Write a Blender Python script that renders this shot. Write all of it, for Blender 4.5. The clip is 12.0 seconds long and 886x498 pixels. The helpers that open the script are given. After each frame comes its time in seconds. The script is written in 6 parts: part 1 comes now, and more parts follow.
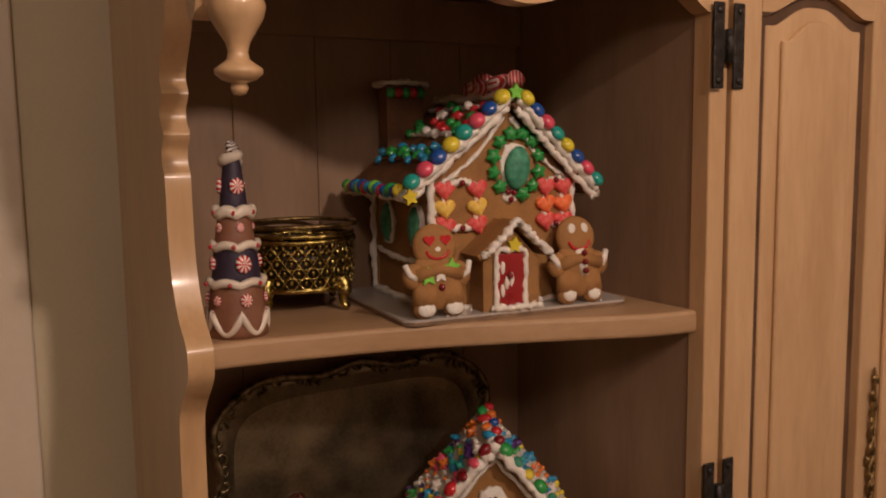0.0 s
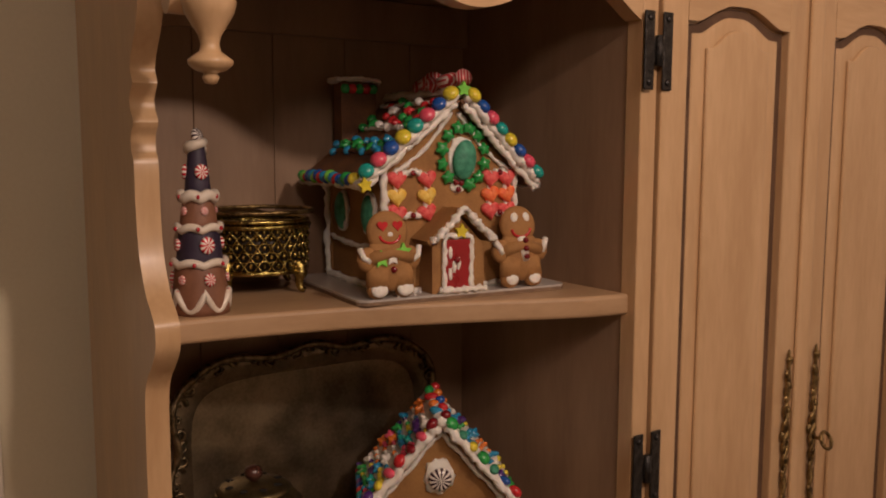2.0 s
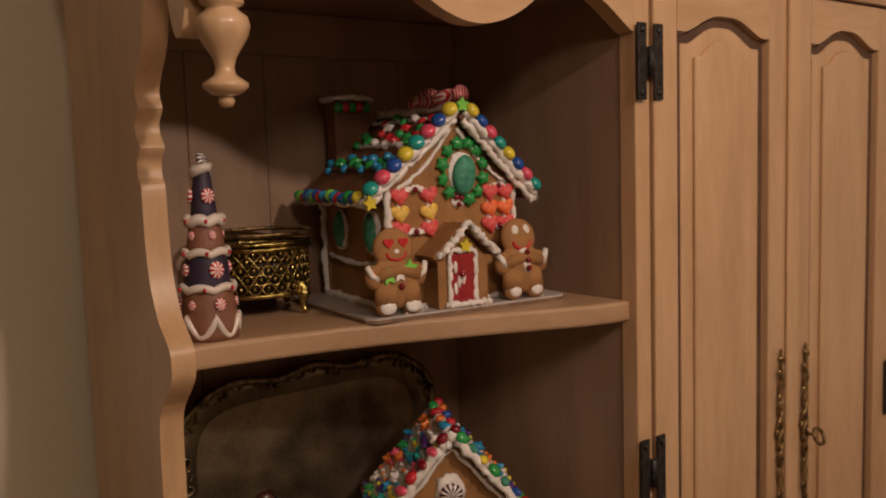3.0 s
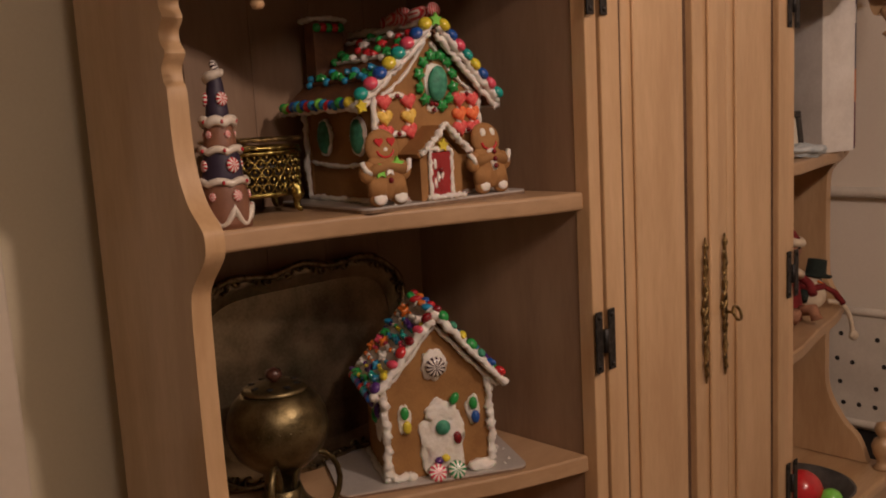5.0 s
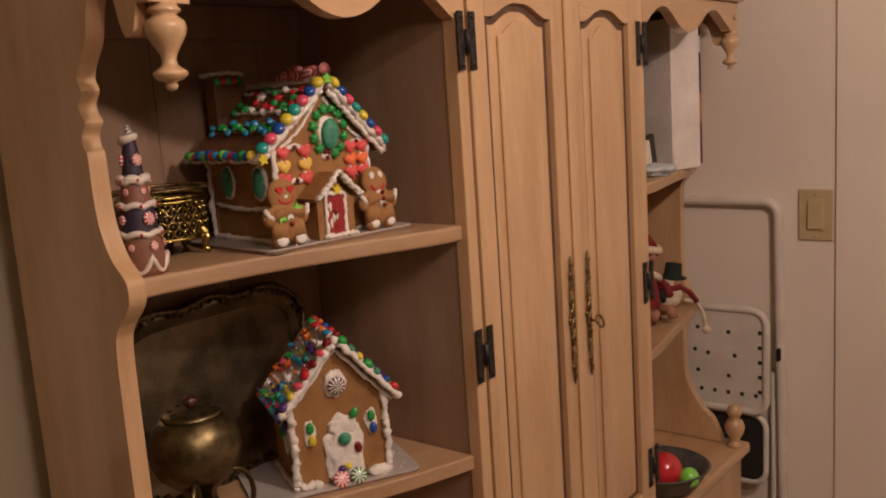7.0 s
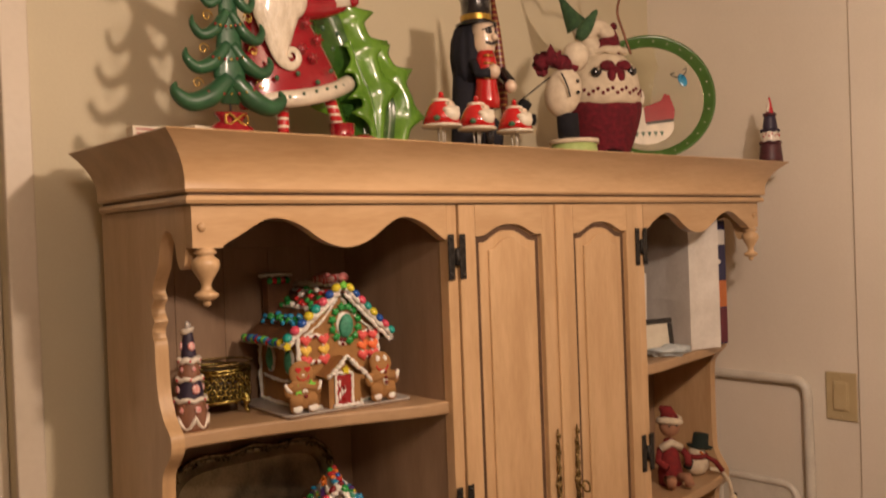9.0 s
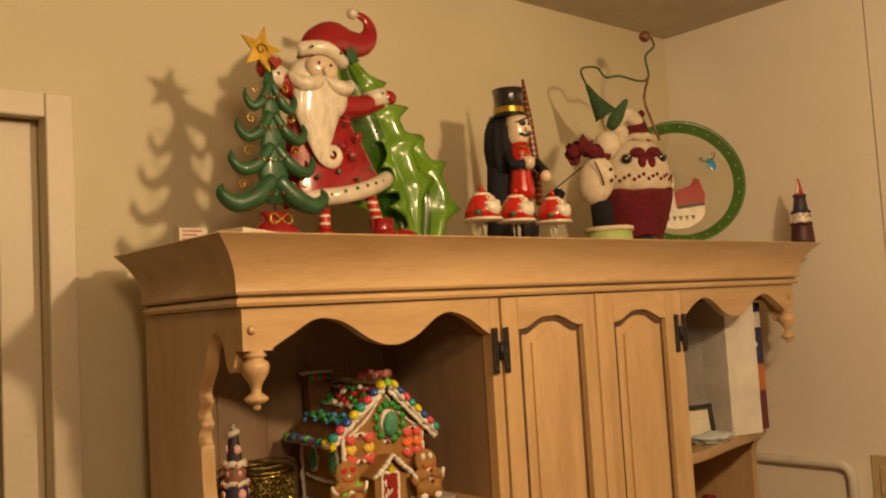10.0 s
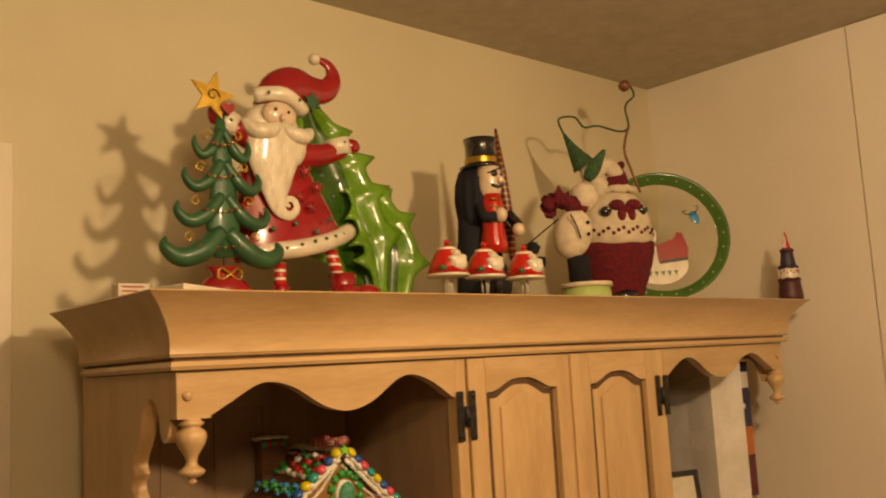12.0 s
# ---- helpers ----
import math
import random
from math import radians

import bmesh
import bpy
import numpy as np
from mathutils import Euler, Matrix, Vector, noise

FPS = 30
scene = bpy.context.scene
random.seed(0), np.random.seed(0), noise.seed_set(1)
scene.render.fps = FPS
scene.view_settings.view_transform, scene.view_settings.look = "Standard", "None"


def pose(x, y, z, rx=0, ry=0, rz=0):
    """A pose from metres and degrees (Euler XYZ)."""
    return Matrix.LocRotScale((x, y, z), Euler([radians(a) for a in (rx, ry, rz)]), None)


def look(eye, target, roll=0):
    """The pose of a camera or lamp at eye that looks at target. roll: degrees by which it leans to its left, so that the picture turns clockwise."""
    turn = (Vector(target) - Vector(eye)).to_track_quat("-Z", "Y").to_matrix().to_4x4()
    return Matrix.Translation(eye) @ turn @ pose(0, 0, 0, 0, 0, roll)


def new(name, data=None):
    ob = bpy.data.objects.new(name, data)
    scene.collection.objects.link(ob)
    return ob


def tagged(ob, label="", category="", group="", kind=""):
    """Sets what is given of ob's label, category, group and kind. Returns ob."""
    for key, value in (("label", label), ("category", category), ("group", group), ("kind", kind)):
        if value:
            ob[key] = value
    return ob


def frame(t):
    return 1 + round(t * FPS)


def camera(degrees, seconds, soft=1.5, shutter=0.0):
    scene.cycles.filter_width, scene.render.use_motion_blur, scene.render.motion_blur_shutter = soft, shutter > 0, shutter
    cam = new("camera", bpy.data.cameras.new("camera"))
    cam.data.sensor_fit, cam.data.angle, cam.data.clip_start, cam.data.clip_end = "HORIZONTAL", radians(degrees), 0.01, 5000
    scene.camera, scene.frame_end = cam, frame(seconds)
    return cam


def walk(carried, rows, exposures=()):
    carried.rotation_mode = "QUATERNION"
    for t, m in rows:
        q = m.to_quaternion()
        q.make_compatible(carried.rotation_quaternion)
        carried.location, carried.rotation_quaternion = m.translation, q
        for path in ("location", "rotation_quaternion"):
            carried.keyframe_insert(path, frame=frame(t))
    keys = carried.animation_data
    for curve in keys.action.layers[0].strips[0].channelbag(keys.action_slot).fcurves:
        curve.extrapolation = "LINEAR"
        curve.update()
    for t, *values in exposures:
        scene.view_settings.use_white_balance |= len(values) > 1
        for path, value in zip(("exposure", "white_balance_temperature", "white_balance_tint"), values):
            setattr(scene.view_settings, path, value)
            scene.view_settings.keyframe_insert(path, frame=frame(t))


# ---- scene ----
cam = camera(52.9, 12.0, soft=1.9, shutter=0.4)
PATH = [
    (0, (-0.602, -0.561, 1.539), (0.403, 1.151, 1.297), -0.8),
    (0.5, (-0.648, -0.589, 1.53), (0.424, 1.08, 1.276), -0.8),
    (1, (-0.697, -0.616, 1.53), (0.434, 1.015, 1.286), -0.8),
    (1.5, (-0.688, -0.622, 1.532), (0.466, 0.989, 1.264), -0.2),
    (2, (-0.64, -0.604, 1.528), (0.479, 1.037, 1.296), 0.1),
    (2.5, (-0.63, -0.593, 1.523), (0.438, 1.083, 1.296), -0.9),
    (3, (-0.682, -0.578, 1.53), (0.526, 1.003, 1.328), -1.8),
    (3.5, (-0.759, -0.568, 1.524), (0.564, 0.912, 1.281), -2.6),
    (3.7, (-0.791, -0.566, 1.519), (0.57, 0.875, 1.254), -3.0),
    (5.3, (-0.827, -0.632, 1.475), (0.539, 0.797, 1.175), -3.1),
    (5.5, (-0.823, -0.642, 1.48), (0.518, 0.809, 1.173), -2.8),
    (6, (-0.847, -0.652, 1.471), (0.59, 0.699, 1.135), -2.3),
    (6.5, (-0.881, -0.649, 1.498), (0.69, 0.55, 1.192), -3.0),
    (6.7, (-0.897, -0.66, 1.518), (0.659, 0.555, 1.201), -3.5),
    (8.3, (-0.942, -0.976, 1.609), (0.451, 0.446, 1.411), -1.6),
    (8.5, (-0.95, -1.018, 1.617), (0.405, 0.446, 1.467), -1.9),
    (9, (-0.955, -1.082, 1.65), (0.361, 0.424, 1.624), -2.1),
    (9.5, (-0.972, -1.07, 1.674), (0.338, 0.439, 1.739), -2.8),
    (10, (-0.991, -1.043, 1.681), (0.312, 0.467, 1.827), -3.3),
    (10.5, (-0.984, -1.017, 1.699), (0.31, 0.49, 1.933), -2.6),
    (11, (-0.969, -0.98, 1.707), (0.318, 0.527, 1.978), -2.1),
    (11.5, (-0.938, -0.986, 1.705), (0.338, 0.531, 1.973), -3.1),
    (12, (-0.898, -1.012, 1.695), (0.41, 0.478, 1.953), -3.1),
]
EXPOSURES = [(0.0, 0.03, 5780, 29), (3.7, -0.01, 5600, 27), (5.5, 0.0, 5650, 29), (6.7, 0.26, 5650, 31), (8.5, 0.52, 5450, 30), (9.0, 0.58, 5950, 24), (9.5, 0.48, 7450, 15), (12.0, 0.44, 8200, 13)]
walk(cam, [(t, look(eye, target, roll)) for t, eye, target, roll in PATH], EXPOSURES)

# ---- world and light ----
world = bpy.data.worlds.new("World")
scene.world = world
world.use_nodes = True
world.node_tree.nodes["Background"].inputs[0].default_value = (1.0, 0.78, 0.55, 1)
world.node_tree.nodes["Background"].inputs[1].default_value = 0.02


def lamp(name, place, power, radius, tone):
    data = bpy.data.lights.new(name, "POINT")
    data.energy, data.shadow_soft_size, data.color = power, radius, tone
    ob = new(name, data)
    ob.location = place
    return ob


# bulb of the room's light fixture, behind the camera
lamp("fixture_bulb", (-0.16, -1.10, 2.13), 25.5, 0.034, (1.0, 0.76, 0.50))
# added fill lamp, no such source known: lifts the walls in shadow
lamp("room_fill", (-0.95, -1.50, 2.30), 17.0, 0.12, (1.0, 0.76, 0.50))


# ---- materials ----
def rgba(c):
    return (c[0], c[1], c[2], 1)


def basic(name, rough=0.5, metal=0.0):
    m = bpy.data.materials.new(name)
    m.use_nodes = True
    b = m.node_tree.nodes["Principled BSDF"]
    b.inputs["Roughness"].default_value = rough
    b.inputs["Metallic"].default_value = metal
    return m, m.node_tree, b


def surface(name, c1, c2, scale=40, fine=300, rough=0.5, metal=0.0, bump=0.2, stretch=(1, 1, 1), vary=0.0, coat=0.0, gloss=0.15, sss=0.0, relief=0.003, jitter=0.0):
    """Two scales of variation in colour, roughness and relief."""
    m, nt, b = basic(name, rough, metal)
    n, l = nt.nodes, nt.links
    tc, mp = n.new("ShaderNodeTexCoord"), n.new("ShaderNodeMapping")
    mp.inputs["Scale"].default_value = stretch
    l.new(tc.outputs["Object"], mp.inputs["Vector"])
    big, small = n.new("ShaderNodeTexNoise"), n.new("ShaderNodeTexNoise")
    big.inputs["Scale"].default_value, big.inputs["Detail"].default_value = scale, 4
    small.inputs["Scale"].default_value, small.inputs["Detail"].default_value = fine, 3
    l.new(mp.outputs[0], big.inputs["Vector"])
    l.new(mp.outputs[0], small.inputs["Vector"])
    mix = n.new("ShaderNodeMath")
    mix.operation = "MULTIPLY_ADD"
    mix.inputs[1].default_value = 0.35
    l.new(small.outputs["Fac"], mix.inputs[0])
    l.new(big.outputs["Fac"], mix.inputs[2])
    ramp = n.new("ShaderNodeValToRGB")
    ramp.color_ramp.elements[0].position, ramp.color_ramp.elements[1].position = 0.5, 0.85
    ramp.color_ramp.elements[0].color, ramp.color_ramp.elements[1].color = rgba(c1), rgba(c2)
    l.new(mix.outputs[0], ramp.inputs[0])
    out = ramp.outputs[0]
    if vary:
        oi, hsv = n.new("ShaderNodeObjectInfo"), n.new("ShaderNodeHueSaturation")
        mr = n.new("ShaderNodeMapRange")
        mr.inputs["To Min"].default_value, mr.inputs["To Max"].default_value = 1 - vary, 1 + vary
        l.new(oi.outputs["Random"], mr.inputs["Value"])
        l.new(mr.outputs[0], hsv.inputs["Value"])
        l.new(out, hsv.inputs["Color"])
        out = hsv.outputs[0]
    l.new(out, b.inputs["Base Color"])
    rr = n.new("ShaderNodeMapRange")
    rr.inputs["To Min"].default_value, rr.inputs["To Max"].default_value = max(0.02, rough - gloss), min(1, rough + gloss)
    l.new(big.outputs["Fac"], rr.inputs["Value"])
    l.new(rr.outputs[0], b.inputs["Roughness"])
    if bump:
        bp = n.new("ShaderNodeBump")
        bp.inputs["Strength"].default_value, bp.inputs["Distance"].default_value = bump, relief
        l.new(mix.outputs[0], bp.inputs["Height"])
        l.new(bp.outputs[0], b.inputs["Normal"])
    b.inputs["Coat Weight"].default_value = coat
    b.inputs["Coat Roughness"].default_value = 0.12
    if sss:
        b.inputs["Subsurface Weight"].default_value = sss
        b.inputs["Subsurface Radius"].default_value = (0.004, 0.002, 0.001)
    return m


WOOD_A, WOOD_B = (0.510, 0.320, 0.153), (0.630, 0.420, 0.220)
wood = surface("pickled_pine", WOOD_A, WOOD_B, 7, 60, 0.36, stretch=(3.2, 3.2, 0.6), bump=0.12, vary=0.04, coat=0.55, relief=0.0015)
wood_h = surface("pickled_pine_across", WOOD_A, WOOD_B, 7, 60, 0.36, stretch=(0.6, 3.2, 3.2), bump=0.12, vary=0.04, coat=0.55, relief=0.0015)
# inside boards: a darker pine tone with the bays' shade partly put in
wood_in = surface("pickled_pine_inside_shaded", (0.28, 0.178, 0.105), (0.36, 0.238, 0.145), 7, 60, 0.5, stretch=(3.2, 3.2, 0.6), bump=0.1, vary=0.05, relief=0.001)
# shelf boards: the same pine in a darker, less glossy tone
wood_shelf = surface("darker_shelf_pine", (0.40, 0.252, 0.128), (0.50, 0.328, 0.178), 7, 60, 0.46, stretch=(0.6, 3.2, 3.2), bump=0.12, vary=0.04, coat=0.2, relief=0.0015)
wood_line = surface("dark_glaze_and_shade", (0.075, 0.038, 0.018), (0.13, 0.07, 0.036), 20, 120, 0.6)
wall_paint = surface("cream_wall_paint", (0.65, 0.575, 0.395), (0.71, 0.635, 0.445), 3, 220, 0.7, bump=0.10, relief=0.0012)
# cream paint made lighter: the side wall's stronger light put into the colour
east_paint = surface("cream_wall_paint_lit", (0.76, 0.69, 0.58), (0.82, 0.75, 0.64), 3, 220, 0.6, bump=0.10, relief=0.0012)
# off-white ceiling; the weak light on it is put into this darker colour
ceil_paint = surface("dimmed_ceiling_texture", (0.44, 0.39, 0.30), (0.52, 0.465, 0.365), 25, 160, 0.9, bump=0.5, relief=0.004)
trim_paint = surface("off_white_trim_paint", (0.70, 0.61, 0.47), (0.77, 0.68, 0.54), 6, 90, 0.45, bump=0.05)
floor_mat = surface("brown_floor", (0.16, 0.10, 0.06), (0.26, 0.17, 0.1), 4, 90, 0.5, bump=0.1)
iron = surface("black_iron", (0.018, 0.016, 0.015), (0.05, 0.045, 0.04), 120, 500, 0.45, 0.6, bump=0.5)
brass_old = surface("antique_brass", (0.10, 0.065, 0.025), (0.42, 0.29, 0.11), 130, 600, 0.38, 0.9, bump=0.5)
ginger = surface("gingerbread", (0.27, 0.130, 0.034), (0.37, 0.190, 0.054), 35, 420, 0.75, bump=0.35, vary=0.05, relief=0.002)
ginger_b = surface("soft_gingerbread", (0.28, 0.136, 0.038), (0.38, 0.195, 0.060), 40, 380, 0.8, bump=0.3, vary=0.05, relief=0.002)
ginger_dark = surface("dark_gingerbread", (0.11, 0.045, 0.016), (0.20, 0.086, 0.027), 40, 300, 0.7, bump=0.4, relief=0.002)
icing_m = surface("white_icing", (0.78, 0.74, 0.66), (0.88, 0.85, 0.78), 120, 600, 0.55, bump=0.6, sss=0.1, relief=0.003)
board_m = surface("silver_cake_board", (0.50, 0.47, 0.43), (0.62, 0.59, 0.55), 14, 160, 0.35, 0.25, bump=0.05)
board_edge = surface("brown_card_edge", (0.16, 0.10, 0.06), (0.26, 0.17, 0.1), 90, 400, 0.9)


def candy(name, c, rough=0.22, bump=0.05):
    d = tuple(v * 0.8 for v in c)
    return surface(name, d, c, 60, 400, rough, coat=0.5, bump=bump, sss=0.05, gloss=0.08, relief=0.001)


red = candy("red_candy", (0.62, 0.03, 0.03))
pink = candy("pink_candy", (0.80, 0.10, 0.16))
green = candy("green_candy", (0.03, 0.36, 0.07))
lime = candy("lime_candy", (0.24, 0.72, 0.08))
blue = candy("blue_candy", (0.02, 0.10, 0.42))
sky = candy("light_blue_candy", (0.03, 0.30, 0.55))
teal = candy("teal_candy", (0.02, 0.38, 0.33))
yellow = candy("yellow_candy", (0.82, 0.68, 0.03))
orange = candy("orange_candy", (0.85, 0.22, 0.02))
purple = candy("purple_candy", (0.09, 0.03, 0.20))
dark_red = candy("dark_red_candy", (0.22, 0.01, 0.015))
white_c = candy("white_candy", (0.85, 0.80, 0.72))
gum_red = surface("sugared_red_gum", (0.70, 0.05, 0.05), (0.85, 0.20, 0.16), 200, 900, 0.6, bump=0.6, relief=0.001)
gum_yel = surface("sugared_yellow_gum", (0.80, 0.50, 0.04), (0.90, 0.68, 0.16), 200, 900, 0.6, bump=0.6, relief=0.001)
gum_ora = surface("sugared_orange_gum", (0.85, 0.14, 0.03), (0.95, 0.28, 0.08), 200, 900, 0.6, bump=0.6, relief=0.001)
gum_grn = surface("sugared_green_gum", (0.03, 0.20, 0.12), (0.08, 0.36, 0.22), 200, 900, 0.6, bump=0.6, relief=0.001)


def swirl(name, c, n=12):
    """Peppermint: wedges round the local z axis."""
    m, nt, b = basic(name, 0.25)
    nd, l = nt.nodes, nt.links
    tc, sep = nd.new("ShaderNodeTexCoord"), nd.new("ShaderNodeSeparateXYZ")
    l.new(tc.outputs["Object"], sep.inputs[0])
    at, mul, sn = nd.new("ShaderNodeMath"), nd.new("ShaderNodeMath"), nd.new("ShaderNodeMath")
    at.operation, mul.operation, sn.operation = "ARCTAN2", "MULTIPLY", "SINE"
    l.new(sep.outputs["Y"], at.inputs[0])
    l.new(sep.outputs["X"], at.inputs[1])
    mul.inputs[1].default_value = n
    l.new(at.outputs[0], mul.inputs[0])
    l.new(mul.outputs[0], sn.inputs[0])
    ramp = nd.new("ShaderNodeValToRGB")
    ramp.color_ramp.elements[0].position, ramp.color_ramp.elements[1].position = 0.0, 0.12
    ramp.color_ramp.elements[0].color, ramp.color_ramp.elements[1].color = rgba(c), (0.85, 0.80, 0.72, 1)
    l.new(sn.outputs[0], ramp.inputs[0])
    l.new(ramp.outputs[0], b.inputs["Base Color"])
    b.inputs["Coat Weight"].default_value = 0.4
    return m


mint_red = swirl("red_peppermint", (0.60, 0.02, 0.03), 9)
mint_dark = swirl("dark_peppermint", (0.05, 0.02, 0.03), 12)
mint_green = swirl("green_peppermint", (0.03, 0.28, 0.10), 10)
mint_pink = swirl("pink_peppermint", (0.75, 0.10, 0.15), 10)


def stripes(name, c1, c2, freq, axis=0, rough=0.35):
    m, nt, b = basic(name, rough)
    nd, l = nt.nodes, nt.links
    tc, sep = nd.new("ShaderNodeTexCoord"), nd.new("ShaderNodeSeparateXYZ")
    l.new(tc.outputs["Object"], sep.inputs[0])
    mul, sn = nd.new("ShaderNodeMath"), nd.new("ShaderNodeMath")
    mul.operation, sn.operation = "MULTIPLY", "SINE"
    mul.inputs[1].default_value = freq
    l.new(sep.outputs[axis], mul.inputs[0])
    l.new(mul.outputs[0], sn.inputs[0])
    ramp = nd.new("ShaderNodeValToRGB")
    ramp.color_ramp.elements[0].position, ramp.color_ramp.elements[1].position = 0.48, 0.56
    ramp.color_ramp.elements[0].color, ramp.color_ramp.elements[1].color = rgba(c1), rgba(c2)
    l.new(sn.outputs[0], ramp.inputs[0])
    l.new(ramp.outputs[0], b.inputs["Base Color"])
    return m


# ---- builders ----
class Shape:
    """A bmesh with simple solids; slot is the material slot of what is added next."""

    def __init__(self):
        self.bm, self.slot = bmesh.new(), 0

    def done(self, faces, smooth=True):
        for f in faces:
            f.material_index, f.smooth = self.slot, smooth

    def box(self, lo, hi, bevel=0.0, m=None):
        r = bmesh.ops.create_cube(self.bm, size=1)
        vs = r["verts"]
        lo, hi = Vector(lo), Vector(hi)
        for v in vs:
            v.co = (lo + hi) / 2 + Vector([c * s for c, s in zip(v.co, hi - lo)])
        faces = list({f for v in vs for f in v.link_faces})
        if bevel:
            es = list({e for v in vs for e in v.link_edges})
            faces = bmesh.ops.bevel(self.bm, geom=es, offset=bevel, segments=2, profile=0.5, affect="EDGES")["faces"]
            vs = list({v for f in faces for v in f.verts})
            faces = list({f for v in vs for f in v.link_faces})
        if m is not None:
            for v in vs:
                v.co = m @ v.co
        self.done(faces, False)
        return self

    def ball(self, c, r, m=None, seg=16, rings=10):
        r = (r, r, r) if isinstance(r, (int, float)) else r
        vs = bmesh.ops.create_uvsphere(self.bm, u_segments=seg, v_segments=rings, radius=1)["verts"]
        for v in vs:
            p = Vector([a * b for a, b in zip(v.co, r)])
            v.co = Vector(c) + (m.to_3x3() @ p if m is not None else p)
        self.done({f for v in vs for f in v.link_faces})
        return self

    def lathe(self, prof, c=(0, 0, 0), seg=24, m=None, squash=1.0, wave=None, caps=True):
        """prof: (radius, height) pairs; turned round the local z axis at c."""
        rows = []
        for k, (r, z) in enumerate(prof):
            row = []
            for s in range(seg):
                a = 2 * math.pi * s / seg
                q = r * (1 + (wave(a, k) if wave else 0))
                p = Vector((q * math.cos(a), q * math.sin(a) * squash, z))
                row.append(self.bm.verts.new(Vector(c) + (m.to_3x3() @ p if m is not None else p)))
            rows.append(row)
        faces = []
        for a, b in zip(rows, rows[1:]):
            for s in range(seg):
                faces.append(self.bm.faces.new((a[s], a[(s + 1) % seg], b[(s + 1) % seg], b[s])))
        if caps and prof[0][0] > 1e-5:
            faces.append(self.bm.faces.new(rows[0][::-1]))
        if caps and prof[-1][0] > 1e-5:
            faces.append(self.bm.faces.new(rows[-1]))
        self.done(faces)
        return self

    def tube(self, pts, r, seg=8, flat=1.0, wob=0.0, closed=False):
        """A tube along pts; r a radius or one for each point; wob roughens it."""
        pts = [Vector(p) for p in pts]
        n = len(pts)
        rs = [r] * n if isinstance(r, (int, float)) else list(r)
        up, rows = None, []
        for i, p in enumerate(pts):
            t = pts[(i + 1) % n] - pts[i - 1] if closed else pts[min(i + 1, n - 1)] - pts[max(i - 1, 0)]
            t.normalize()
            if up is None:
                up = Vector((0, 0, 1)) if abs(t.z) < 0.9 else Vector((0, 1, 0))
            side = t.cross(up).normalized()
            up = side.cross(t).normalized()
            row = []
            for s in range(seg):
                a = 2 * math.pi * s / seg
                k = rs[i] * (1 + wob * (random.random() - 0.5) * 2)
                row.append(self.bm.verts.new(p + side * math.cos(a) * k + up * math.sin(a) * k * flat))
            rows.append(row)
        faces = []
        pairs = list(zip(rows, rows[1:])) + ([(rows[-1], rows[0])] if closed else [])
        for a, b in pairs:
            for s in range(seg):
                faces.append(self.bm.faces.new((a[s], a[(s + 1) % seg], b[(s + 1) % seg], b[s])))
        if not closed:
            faces += [self.bm.faces.new(rows[0][::-1]), self.bm.faces.new(rows[-1])]
        self.done(faces)
        return self

    def slab(self, outline, d0, d1, axis="y", bevel=0.0, m=None):
        """A flat outline (two coordinates) given thickness from d0 to d1 along axis."""
        def at(p, d):
            q = {"x": (d, p[0], p[1]), "y": (p[0], d, p[1]), "z": (p[0], p[1], d)}[axis]
            return m @ Vector(q) if m is not None else Vector(q)
        a = [self.bm.verts.new(at(p, d0)) for p in outline]
        b = [self.bm.verts.new(at(p, d1)) for p in outline]
        n = len(outline)
        caps = [self.bm.faces.new(a), self.bm.faces.new(b[::-1])]
        sides = [self.bm.faces.new((a[i], b[i], b[(i + 1) % n], a[(i + 1) % n])) for i in range(n)]
        faces = caps + sides
        if bevel:
            es = list({e for f in caps for e in f.edges})
            bmesh.ops.recalc_face_normals(self.bm, faces=faces)
            bmesh.ops.bevel(self.bm, geom=es, offset=bevel, segments=2, profile=0.5, affect="EDGES")
            faces = [f for f in self.bm.faces if f.index == -1] or faces
        self.done([f for f in faces if f.is_valid], False)
        return self

    def mesh(self, name, *mats, smooth_angle=None):
        bmesh.ops.recalc_face_normals(self.bm, faces=self.bm.faces[:])
        me = bpy.data.meshes.new(name)
        self.bm.to_mesh(me)
        self.bm.free()
        for m in mats:
            me.materials.append(m)
        return me


def eased(ob, angle=35):
    """Smooth shading on curved edges, with corners kept crisp."""
    for f in ob.data.polygons:
        f.use_smooth = True
    ob.data.set_sharp_from_angle(angle=radians(angle))
    return ob


def part(name, shape, mats, parent, label="", m=None):
    mats = mats if isinstance(mats, (list, tuple)) else [mats]
    me = shape if isinstance(shape, bpy.types.Mesh) else shape.mesh(name, *mats)
    ob = new(name, me)
    ob.parent = parent
    if m is not None:
        ob.matrix_basis = m
    if label:
        tagged(ob, label)
    return ob


def thing(name, label, category, m=None, group="", kind=""):
    ob = new(name)
    ob.empty_display_size = 0.05
    if m is not None:
        ob.matrix_basis = m
    return tagged(ob, label, category, group, kind)


def solid(name, shape, mats, label, category, m=None, group="", kind=""):
    mats = mats if isinstance(mats, (list, tuple)) else [mats]
    ob = new(name, shape.mesh(name, *mats))
    if m is not None:
        ob.matrix_basis = m
    return tagged(ob, label, category, group, kind)


